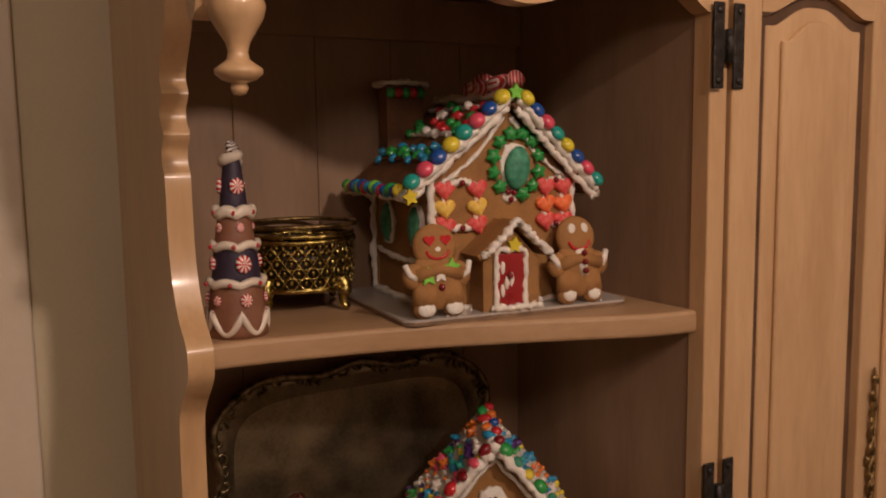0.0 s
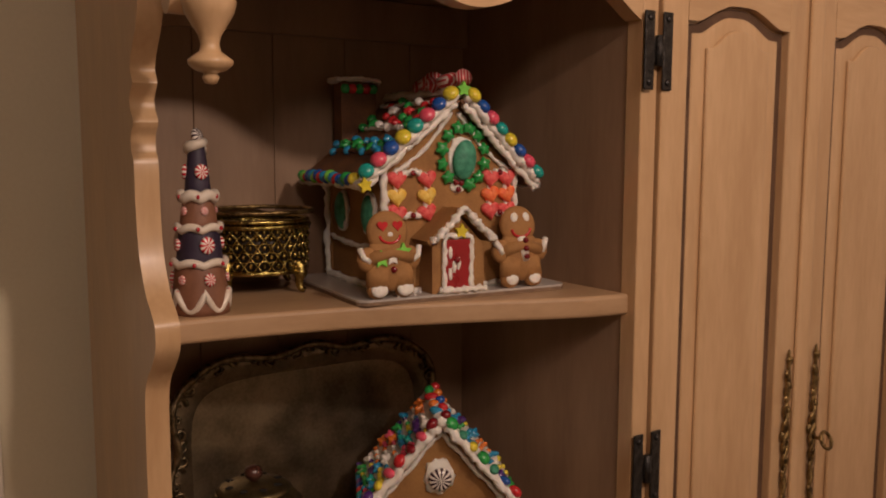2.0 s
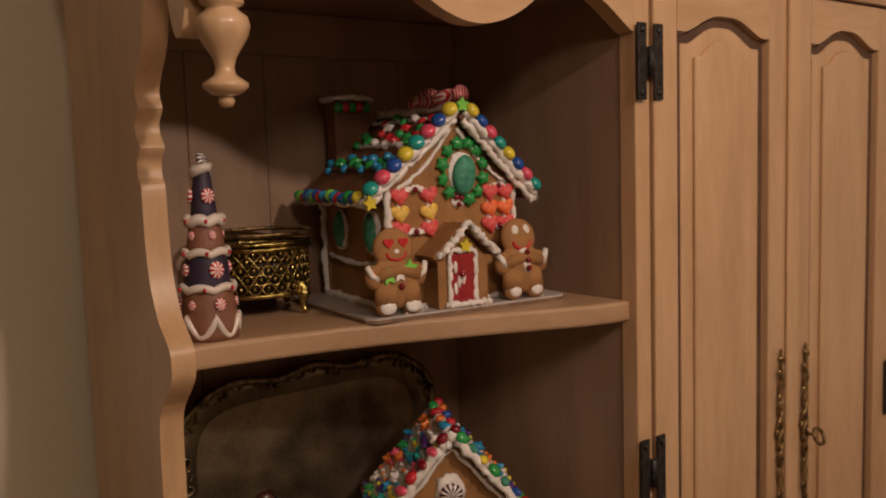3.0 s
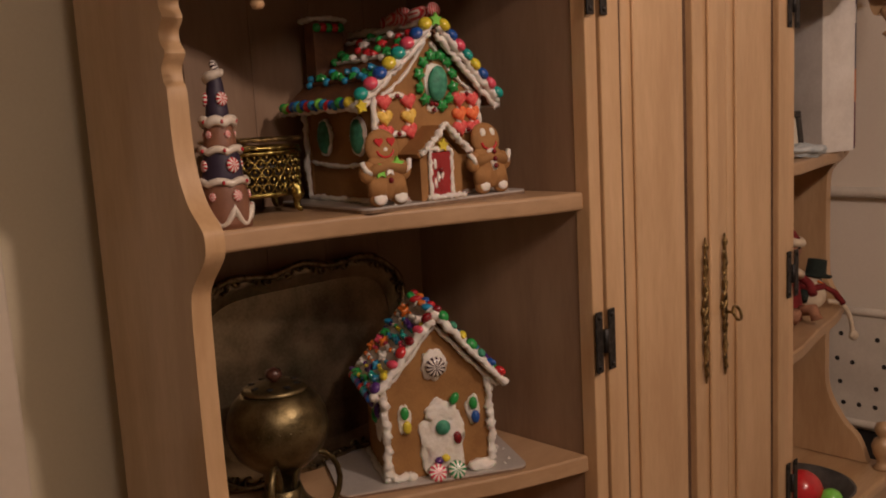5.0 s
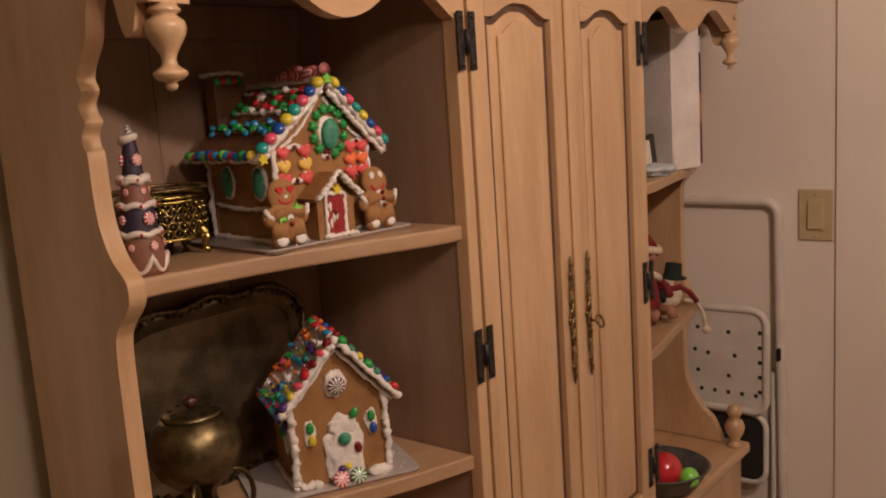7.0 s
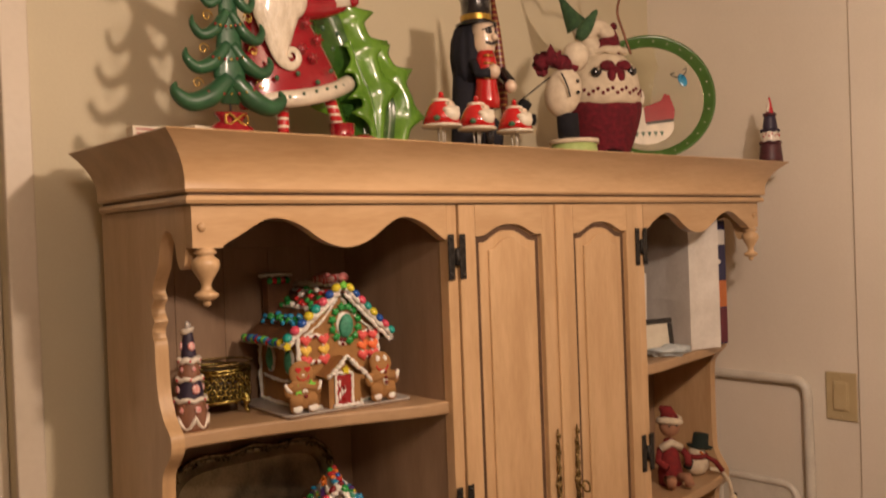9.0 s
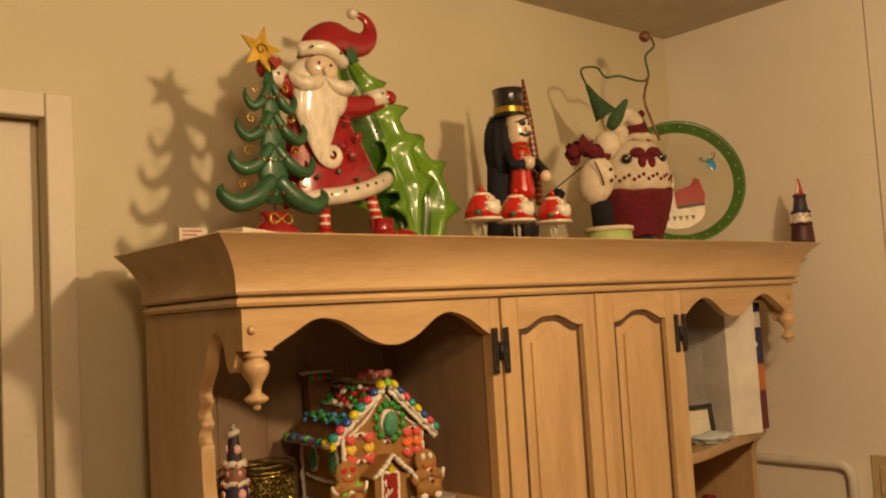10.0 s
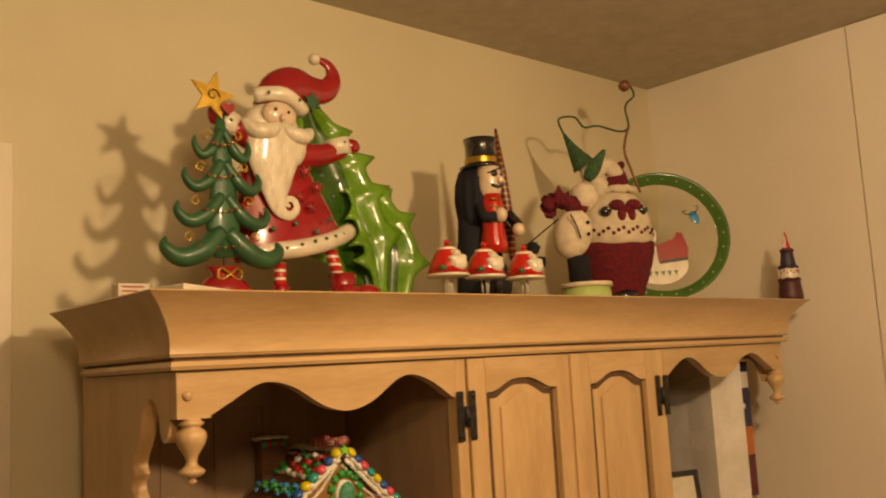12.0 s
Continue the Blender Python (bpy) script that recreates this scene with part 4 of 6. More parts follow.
for cu, c1, c2, top in ((A0 + 0.0225, green, yellow, 0.084), (A1 - 0.020, green, blue, 0.085)):
    part("icing", blob((cu, B0 - 0.0005, top - 0.008), (0.0085, 0.003, 0.017), 18, 12, 0.3), icing_m, hut)
    sweet(hut, c1, "bean", pose(cu, B0 - 0.0045, top, 90, 0, 0))
    sweet(hut, c2, "bean", pose(cu + 0.002, B0 - 0.0045, top - 0.0165, 90, 0, 0))
sweet(hut, green, "bean", pose(AM + 0.019, B0 - 0.006, 0.094, 90, 30, 0))
sweet(hut, gum_grn, "jelly", pose(AM + 0.004, B0 - 0.006, 0.062, 90, 0, 0) @ Matrix.Scale(1.2, 4))
sweet(hut, dark_red, "bean", pose(AM + 0.021, B0 - 0.0055, 0.047, 90, -10, 0))
sweet(hut, mint_pink, "mint", pose(AM - 0.007, B0 - 0.014, 0.0125, 62, 0, 0) @ Matrix.Scale(1.15, 4))
sweet(hut, mint_green, "mint", pose(AM + 0.016, B0 - 0.014, 0.0125, 62, 0, 0) @ Matrix.Scale(1.15, 4))
sweet(hut, purple, "small", pose(AM - 0.003, B0 - 0.008, 0.024))
sweet(hut, yellow, "small", pose(AM + 0.005, B0 - 0.008, 0.026))
for cv, zz, c in ((0.035, 0.085, purple), (0.052, 0.075, green), (0.07, 0.088, purple)):
    part("icing", blob((A0 - 0.0005, cv, zz - 0.012), (0.003, 0.01, 0.02)), icing_m, hut)
    sweet(hut, c, "bean", Matrix.Translation((A0 - 0.003, cv, zz)) @ pose(0, 0, 0, 90, 0, -90) @ Matrix.Scale(1.3, 4))
for k in range(20):
    part("crumb", drop_of(white_c, "nub"), None, hut, "", pose(random.uniform(0.185, 0.215), random.uniform(0.01, 0.14), 0.0056) @ Matrix.Scale(random.uniform(0.3, 0.9), 4))

# ---- clay tower of cone shape, two sizes ----
clay_brown = surface("brown_clay", (0.20, 0.085, 0.045), (0.26, 0.12, 0.065), 40, 300, 0.5, bump=0.1)
clay_navy = surface("navy_clay", (0.026, 0.018, 0.040), (0.042, 0.030, 0.058), 40, 300, 0.5, bump=0.1)
clay_white = surface("white_clay", (0.70, 0.62, 0.50), (0.80, 0.73, 0.62), 60, 300, 0.4, coat=0.3, bump=0.1)
clay_red = candy("red_clay", (0.55, 0.03, 0.04))


def tower(label, m, tiers=("brown", "navy", "brown", "navy"), grp=""):
    """A gingerbread-style cone of stacked rounded tiers with icing collars."""
    t = thing("cone_tower", label, "ornament", m, grp)
    bands = [(0.0, 0.044, 0.0285, 0.0235), (0.044, 0.074, 0.0225, 0.0190), (0.074, 0.101, 0.0185, 0.0140), (0.101, 0.149, 0.0130, 0.0065)]
    for (z0, z1, r0, r1), tone in zip(bands, tiers):
        n = 8
        pr = [(0.0, z0)] + [(r0 + (r1 - r0) * (k / n) ** 1.25 - 0.001 * (k in (0, n)), z0 + (z1 - z0) * k / n) for k in range(n + 1)] + [(0.0, z1)]
        part("tier", Shape().lathe(pr, seg=28), clay_brown if tone == "brown" else clay_navy if tone == "navy" else clay_white, t)
    for z, r in ((0.044, 0.0235), (0.074, 0.0195), (0.101, 0.0150)):
        n = 42
        part("icing_collar", Shape().tube([((r + 0.001) * math.cos(6.2832 * k / n), (r + 0.001) * math.sin(6.2832 * k / n), z - 0.0015 + 0.003 * abs(math.sin(3 * 6.2832 * k / n))) for k in range(n)], 0.0036 if z < 0.1 else 0.005, 8, closed=True), clay_white, t)
        for k in range(6):
            a = 6.2832 * k / 6 + z * 40
            sweet(t, clay_red, "nub", Matrix.Translation(((r + 0.005) * math.cos(a), (r + 0.005) * math.sin(a), z)), "berry")
    n = 60
    part("icing_hem", Shape().tube([((0.0285 - 0.003 * abs(math.sin(3 * 6.2832 * k / n))) * math.cos(6.2832 * k / n), (0.0285 - 0.003 * abs(math.sin(3 * 6.2832 * k / n))) * math.sin(6.2832 * k / n), 0.0205 - 0.0165 * abs(math.sin(3 * 6.2832 * k / n)) ** 0.8) for k in range(n)], 0.0032, 8, closed=True), clay_white, t)
    for k in range(6):
        a = 6.2832 * k / 6
        sweet(t, clay_red, "nub", Matrix.Translation((0.0285 * math.cos(a), 0.0285 * math.sin(a), 0.0205)), "berry")
    for z, r, q, cnt in ((0.031, 0.0266, 0.6, 6), (0.060, 0.0222, 0.8, 4), (0.089, 0.0172, 0.42, 5), (0.122, 0.0115, 0.72, 3)):
        for k in range(cnt):
            a = -1.9 + 6.2832 * k / cnt
            part("mint_button", drop_of(mint_red, "mint"), None, t, "", Matrix.Translation((r * math.cos(a), r * math.sin(a), z)) @ Matrix.Rotation(a, 4, "Z") @ pose(0, 0, 0, 0, 84, 0) @ Matrix.Scale(q * (1.0 if k % 2 == 0 else 0.75), 4))
    top = Shape().tube([(0.008 * math.cos(k * 0.7), 0.008 * math.sin(k * 0.7), 0.138 + 0.0012 * k) for k in range(9)], [0.0072 - 0.0005 * k for k in range(9)], 8)
    part("icing_cap", top, clay_white, t)
    part("mint_button", drop_of(mint_dark, "mint"), None, t, "", pose(0, -0.002, 0.1515, 70, 0, 20) @ Matrix.Scale(0.85, 4))
    return t


tower("painted clay cone tower in brown and navy tiers with peppermints", pose(-0.383, 0.147, SH1, 0, 0, 20) @ Matrix.Diagonal((0.88, 0.88, 1.0, 1)))

# ---- brass basket ----
gold = surface("polished_brass", (0.20, 0.15, 0.035), (0.56, 0.44, 0.13), 150, 700, 0.2, 1.0, bump=0.4, gloss=0.1)
bas = thing("brass_basket", "openwork gilt brass basket on scrolled feet", "basket", pose(-0.293, 0.236, SH1))
br = 0.049
net = Shape()
for layer, zz in enumerate((0.029, 0.0375, 0.046, 0.0545, 0.061)):
    for k in range(24):
        a = 6.2832 * (k + 0.5 * (layer % 2)) / 24
        c = Vector((br * math.cos(a), br * math.sin(a), zz))
        tan = Vector((-math.sin(a), math.cos(a), 0))
        net.tube([c + tan * 0.0062 * math.cos(b) + Vector((0, 0, 0.0056 * math.sin(b))) for b in [q * 1.0472 for q in range(6)]], 0.0012, 5, closed=True)
        net.ball(c * 1.02, (0.0021, 0.0021, 0.0027), seg=6, rings=5)
part("openwork_wall", net, gold, bas)
inner = surface("dark_liner", (0.03, 0.022, 0.012), (0.07, 0.05, 0.025), 60, 300, 0.5, 0.4)
part("liner", Shape().lathe([(0.0, 0.023), (0.044, 0.023), (0.0455, 0.064), (0.0435, 0.064), (0.042, 0.026), (0.0, 0.026)], seg=40), inner, bas)
for zz, rr in ((0.022, 0.0485), (0.066, 0.0515), (0.071, 0.050)):
    part("band", Shape().tube([(rr * math.cos(k * 0.1309), rr * math.sin(k * 0.1309), zz) for k in range(48)], 0.0026, 8, closed=True), gold, bas)
part("rim_ring", Shape().tube([(0.056 * math.cos(k * 0.1309), 0.050 * math.sin(k * 0.1309), 0.080) for k in range(48)], 0.0022, 8, closed=True), brass_old, bas)
for k in range(4):
    a = 0.55 + k * math.pi / 2 + math.pi
    e = Vector((math.cos(a), math.sin(a), 0))
    pts = [e * 0.047 + Vector((0, 0, 0.03)), e * 0.052 + Vector((0, 0, 0.022)), e * 0.049 + Vector((0, 0, 0.012)), e * 0.051 + Vector((0, 0, 0.005)), e * 0.055 + Vector((0, 0, 0.003))]
    part("foot", Shape().tube(smooth_line(pts, 4), [0.0062 - 0.00022 * q for q in range(17)], 8).ball(e * 0.051 + Vector((0, 0, 0.02)), 0.007, seg=10, rings=8), gold, bas)

# ---- brass tray leaning on the back ----
tray_m = surface("tarnished_tray", (0.17, 0.135, 0.082), (0.34, 0.27, 0.165), 24, 260, 0.34, 0.9, bump=0.25, relief=0.001)
rim_m = surface("worn_brass_rim", (0.05, 0.038, 0.02), (0.34, 0.26, 0.14), 110, 500, 0.32, 0.9, bump=0.4)


def tray_outline(w, h, n=120, bump=0.0):
    out = []
    for k in range(n):
        a = 2 * math.pi * k / n
        c, s = math.cos(a), math.sin(a)
        r = (abs(c) ** 5 + abs(s) ** 5) ** (-1 / 5)
        f = 1 + bump * math.cos(12 * a) + 0.6 * bump * math.cos(8 * a)
        out.append((w * r * c * f, h * r * s * f))
    return out


tray = thing("tray", "tarnished brass serving tray with a scrolled rim leaning at the back", "tray", pose(-0.222, 0.250, SH2 + 0.001, -4.2, 0, 0))
W, Hh = 0.158, 0.122
part("tray_well", Shape().slab([(x, z + Hh + 0.001) for x, z in tray_outline(W * 0.86, Hh * 0.80)], 0.004, 0.007, "y"), tray_m, tray)
lip = Shape()
ring_a = [lip.bm.verts.new((x, 0.0035, z + Hh + 0.001)) for x, z in tray_outline(W * 0.855, Hh * 0.795)]
ring_b = [lip.bm.verts.new((x, -0.0025, z + Hh + 0.001)) for x, z in tray_outline(W * 0.93, Hh * 0.90)]
ring_c = [lip.bm.verts.new((x, -0.004, z + Hh + 0.001)) for x, z in tray_outline(W, Hh, bump=0.024)]
ring_d = [lip.bm.verts.new((x, -0.001, z + Hh + 0.001)) for x, z in tray_outline(W, Hh, bump=0.024)]
ring_e = [lip.bm.verts.new((x, 0.0075, z + Hh + 0.001)) for x, z in tray_outline(W * 0.86, Hh * 0.80)]
for r1, r2 in ((ring_a, ring_b), (ring_b, ring_c), (ring_c, ring_d), (ring_d, ring_e)):
    lip.done([lip.bm.faces.new((r1[i], r1[(i + 1) % 120], r2[(i + 1) % 120], r2[i])) for i in range(120)])
part("tray_rim", lip, tray_m, tray)
scroll = Shape()
ol = tray_outline(W * 0.985, Hh * 0.985, bump=0.024)
scroll.tube([(x, -0.005, z + Hh + 0.001) for x, z in ol], [0.0034 + 0.0014 * abs(math.sin(k * 0.6)) for k in range(120)], 6, closed=True)
for k in range(0, 120, 2):
    x, z = ol[k]
    a = k * 1.3
    scroll.tube([(x * 0.965 + 0.0072 * math.cos(a + q * 0.8) * (1 - q / 9), -0.005, z * 0.965 + Hh + 0.001 + 0.0072 * math.sin(a + q * 0.8) * (1 - q / 9)) for q in range(8)], [0.0025 - 0.00015 * q for q in range(8)], 5)
part("scroll_border", scroll, rim_m, tray, "raised scrolled brass border")

# ---- brass pot ----
pot_m = surface("aged_brass", (0.095, 0.073, 0.032), (0.23, 0.18, 0.084), 45, 420, 0.36, 0.9, bump=0.35, relief=0.0015)
pot = thing("brass_pot", "round aged brass pot with a pierced lid and wooden knob", "pot", pose(-0.327, 0.176, SH2 + 0.0165) @ Matrix.Diagonal((0.93, 0.93, 0.86, 1)))
part("body", Shape().lathe([(0.0, -0.0185), (0.032, -0.0185), (0.035, -0.012), (0.026, 0.000), (0.020, 0.020), (0.022, 0.036), (0.034, 0.044), (0.048, 0.058), (0.056, 0.075), (0.0585, 0.093), (0.0565, 0.110), (0.0500, 0.125), (0.041, 0.135), (0.037, 0.138), (0.0, 0.138)], seg=48), pot_m, pot)
band = Shape()
for k in range(30):
    a = 6.2832 * k / 30
    for zz in (0.088, 0.099, 0.110):
        rr = 0.0546 - 0.0022 * (zz > 0.105)
        band.ball((rr * math.cos(a + zz * 40), rr * math.sin(a + zz * 40), zz), (0.0038, 0.0038, 0.0042), seg=7, rings=5)
part("chased_band", band, pot_m, pot)
lid = part("lid", Shape().lathe([(0.037, 0.1385), (0.0385, 0.141), (0.033, 0.1445), (0.022, 0.1475), (0.008, 0.149), (0.0, 0.1495)], seg=40), pot_m, pot)
hole_m = surface("dark_hole", (0.008, 0.006, 0.004), (0.015, 0.012, 0.008), 50, 200, 0.8)
for k in range(8):
    a = 6.2832 * k / 8
    part("lid_hole", Shape().ball((0.025 * math.cos(a), 0.025 * math.sin(a), 0.1468), (0.0062, 0.004, 0.0008), pose(0, 0, 0, 0, 0, math.degrees(a)), 12, 6), hole_m, lid)
knob_m = surface("dark_red_wood", (0.05, 0.018, 0.012), (0.09, 0.03, 0.02), 40, 200, 0.3, coat=0.4)
part("knob", Shape().lathe([(0.0, 0.1475), (0.004, 0.149), (0.005, 0.151), (0.009, 0.155), (0.0098, 0.159), (0.008, 0.164), (0.003, 0.1665), (0.0, 0.167)], seg=20), knob_m, lid)

# ---- brass chamber stick in front of the pot ----
stick = thing("brass_holder", "small aged brass cup with looped wire handles", "holder", pose(-0.343, 0.150, SH2))
part("cup", Shape().lathe([(0.0, 0.0), (0.014, 0.0), (0.0145, 0.004), (0.017, 0.020), (0.019, 0.040), (0.0175, 0.040), (0.015, 0.010), (0.0, 0.008)], seg=28), pot_m, stick)
for d, rr, cz in ((Vector((0.88, -0.30, 0)), 0.027, 0.0368), (Vector((-0.62, -0.55, 0)), 0.021, 0.0368)):
    part("loop", Shape().tube([d * (0.013 + rr + rr * math.cos(k * 0.3927)) + Vector((0, 0, cz + 0.0335 * math.sin(k * 0.3927))) for k in range(16)], 0.0033, 8, closed=True), pot_m, stick)

# ---- figures and ornaments on top of the hutch ----
DECK = 1.7972


def enamel(name, c, rough=0.25):
    return surface(name, tuple(v * 0.78 for v in c), c, 30, 260, rough, coat=0.9, bump=0.22, gloss=0.06, relief=0.0015)


e_red, e_white, e_green = enamel("red_enamel", (0.34, 0.008, 0.016), 0.2), enamel("cream_enamel", (0.78, 0.70, 0.55), 0.4), enamel("green_enamel", (0.022, 0.10, 0.038), 0.3)
e_bright = enamel("bright_red_lacquer", (0.55, 0.014, 0.012), 0.18)
e_skin, e_gold, e_black = enamel("peach_enamel", (0.78, 0.60, 0.43), 0.4), surface("gold_leaf", (0.45, 0.27, 0.04), (0.62, 0.40, 0.08), 40, 300, 0.3, 0.8, bump=0.2), enamel("black_lacquer", (0.012, 0.011, 0.014), 0.2)
e_lime, e_navy = surface("lime_glaze", (0.095, 0.235, 0.015), (0.17, 0.37, 0.028), 14, 120, 0.24, coat=0.6, bump=0.45, gloss=0.08, relief=0.003), surface("navy_cloth", (0.002, 0.002, 0.005), (0.005, 0.005, 0.010), 80, 500, 0.95, bump=0.5)
e_stripe = stripes("red_white_sock", (0.5, 0.02, 0.02), (0.78, 0.7, 0.55), 520, 2)
plush_red = surface("dark_red_plush", (0.09, 0.003, 0.009), (0.17, 0.008, 0.018), 90, 700, 0.95, bump=0.8, relief=0.003)
plush_cream = surface("cream_plush", (0.58, 0.48, 0.34), (0.72, 0.62, 0.46), 60, 700, 0.95, bump=0.5, relief=0.002)
plush_green = surface("green_felt", (0.02, 0.06, 0.025), (0.05, 0.11, 0.04), 90, 700, 0.95, bump=0.5)
paint_lime = surface("pale_green_paint", (0.30, 0.42, 0.12), (0.42, 0.52, 0.2), 40, 300, 0.5)


def place(x, y):
    return Matrix.Translation((x, y, DECK))


beard_m = surface("combed_cream_enamel", (0.62, 0.54, 0.40), (0.80, 0.72, 0.57), 55, 240, 0.3, coat=0.6, bump=0.75, gloss=0.08, relief=0.005, stretch=(1.6, 1, 0.7))

# large flat metal Santa, one plain form
sx, sy = -0.2, 0.10


def at(x, z, dy=0.0):
    return (x - sx, dy, z - DECK)


s = Shape()
s.slot = 0
s.lathe([(0.0, 0.062), (0.092, 0.062), (0.095, 0.070), (0.080, 0.12), (0.062, 0.17), (0.045, 0.21), (0.030, 0.24), (0.0, 0.25)], at(-0.203, DECK + 0.018), 32, pose(0, 0, 0, 0, -12, 0), 0.30)
s.tube(smooth_line([at(-0.215, 2.022, -0.006), at(-0.17, 2.026, -0.012), at(-0.132, 2.040, -0.018)], 4), [0.021, 0.0205, 0.020, 0.019, 0.018, 0.017, 0.0165, 0.016, 0.0155], 12)
s.tube(smooth_line([at(-0.245, 2.028, -0.006), at(-0.285, 2.036, -0.014), at(-0.318, 2.050, -0.018)], 4), [0.020, 0.0195, 0.019, 0.018, 0.017, 0.0165, 0.016, 0.0155, 0.015], 12)
s.ball(at(-0.114, 2.046, -0.018), (0.015, 0.011, 0.012)).ball(at(-0.341, 2.064, -0.02), (0.013, 0.012, 0.017))
hat = smooth_line([at(-0.236, 2.092), at(-0.230, 2.116), at(-0.205, 2.133), at(-0.175, 2.131), at(-0.146, 2.136), at(-0.132, 2.156), at(-0.138, 2.176), at(-0.156, 2.184)], 4)
s.tube(hat, np.interp(np.linspace(0, 1, len(hat)), [0, 0.3, 0.5, 0.7, 0.85, 1.0], [0.036, 0.030, 0.021, 0.015, 0.009, 0.005]), 16, 0.6)
s.slot = 1
s.ball(at(-0.165, 2.183), 0.0095)
s.tube(smooth_line([at(-0.277, 2.104, -0.012), at(-0.236, 2.107, -0.028), at(-0.196, 2.092, -0.012)], 5), 0.0115, 12, 1.0)
s.ball(at(-0.246, 2.062, -0.004), (0.044, 0.022, 0.036))
s.slot = 6
beard = smooth_line([at(-0.250, 2.052, -0.026), at(-0.252, 2.030, -0.028), at(-0.257, 2.008, -0.028), at(-0.257, 1.988, -0.028), at(-0.256, 1.970, -0.028), at(-0.255, 1.952, -0.028), at(-0.251, 1.937, -0.028), at(-0.242, 1.928, -0.028), at(-0.230, 1.927, -0.028), at(-0.221, 1.938, -0.028), at(-0.225, 1.949, -0.028), at(-0.235, 1.951, -0.028), at(-0.238, 1.943, -0.028), at(-0.232, 1.940, -0.028)], 4)
s.tube(beard, np.interp(np.linspace(0, 13, len(beard)), range(14), [0.050, 0.050, 0.042, 0.034, 0.026, 0.018, 0.0125, 0.0085, 0.0065, 0.0056, 0.005, 0.0045, 0.0036, 0.002]), 16, 0.34)
for sg in (-1, 1):
    s.tube(smooth_line([at(-0.248, 2.058, -0.036), at(-0.250 + sg * 0.020, 2.045, -0.038), at(-0.250 + sg * 0.042, 2.046, -0.034), at(-0.250 + sg * 0.056, 2.060, -0.030)], 4), np.interp(np.linspace(0, 1, 13), [0, 0.3, 0.6, 0.85, 1], [0.006, 0.0155, 0.0165, 0.010, 0.003]), 12, 0.8)
s.slot = 1
s.tube([at(-0.142, 2.054, -0.018), at(-0.136, 2.030, -0.018)], 0.0195, 12, 1.0).tube([at(-0.330, 2.040, -0.018), at(-0.320, 2.066, -0.018)], 0.0185, 12, 1.0)
hem = [at(-0.292 + 0.178 * k / 20, 1.868 + 0.040 * (k / 20) + 0.012 * (2 * k / 20 - 1) ** 2 - 0.006, -0.033 * math.sin(math.pi * k / 20)) for k in range(21)]
s.tube(hem, 0.0135, 10)
s.slot = 2
s.ball(at(-0.243, 2.076, -0.024), (0.028, 0.013, 0.020)).ball(at(-0.246, 2.069, -0.039), (0.0042, 0.004, 0.006))
s.slot = 5
s.tube([at(-0.236, 1.866), at(-0.237, 1.815)], 0.009, 10).tube([at(-0.152, 1.893), at(-0.133, 1.835)], 0.0095, 10)
s.slot = 0
for bx in (-0.236, -0.128):
    w = 1.0 if bx < -0.2 else 1.65
    s.ball(at(bx, DECK + 0.010 * w, -0.012), (0.0135 * w, 0.024, 0.010 * w)).tube([at(bx, DECK + 0.014, 0), at(bx, DECK + 0.030 * w, 0)], [0.012 * w, 0.013 * w], 12)
s.ball(at(-0.094, DECK + 0.017, -0.012), (0.026, 0.024, 0.017))
s.slot = 3
for k in range(9):
    t = k / 8
    s.ball(at(-0.286 + 0.166 * t, 1.866 + 0.044 * t, -0.014 - 0.033 * math.sin(math.pi * t)), 0.0028, seg=8, rings=6)
for px, pz in ((-0.178, 1.99), (-0.160, 1.96), (-0.165, 1.925), (-0.15, 1.985), (-0.19, 1.905), (-0.225, 1.915), (-0.262, 1.905)):
    s.ball(at(px, pz, -0.031), (0.0042, 0.003, 0.0042), seg=8, rings=6)
for px, pz in ((-0.266, 2.104), (-0.240, 2.107), (-0.214, 2.101), (-0.139, 2.046), (-0.326, 2.054)):
    s.ball(at(px, pz, -0.036), 0.0026, seg=8, rings=6)
s.slot = 0
for px, pz in ((-0.205, 1.995), (-0.186, 1.972), (-0.196, 1.942), (-0.214, 1.955)):
    for q in range(3):
        dx, dz = 0.0085 * math.cos(q * 1.047), 0.0085 * math.sin(q * 1.047)
        s.tube([at(px - dx, pz - dz, -0.030), at(px + dx, pz + dz, -0.030)], 0.0022, 6)
s.slot = 3
s.slab([(p[0] - 0.180 - sx, p[1] + 2.108 - DECK) for p in star_outline(0.016, 0.55, 6)], -0.016, -0.010, "y")
s.slot = 4
s.ball(at(-0.256, 2.080, -0.0375), 0.0024, seg=8, rings=6).ball(at(-0.235, 2.078, -0.0375), 0.0024, seg=8, rings=6)
solid("santa_figure", s, [e_red, e_white, e_skin, e_green, e_black, e_stripe, beard_m], "glossy painted metal Santa figure in red coat with long white beard", "figurine", place(-0.154, 0.172) @ Matrix.Diagonal((1.065, 1.0, 1.05, 1)))

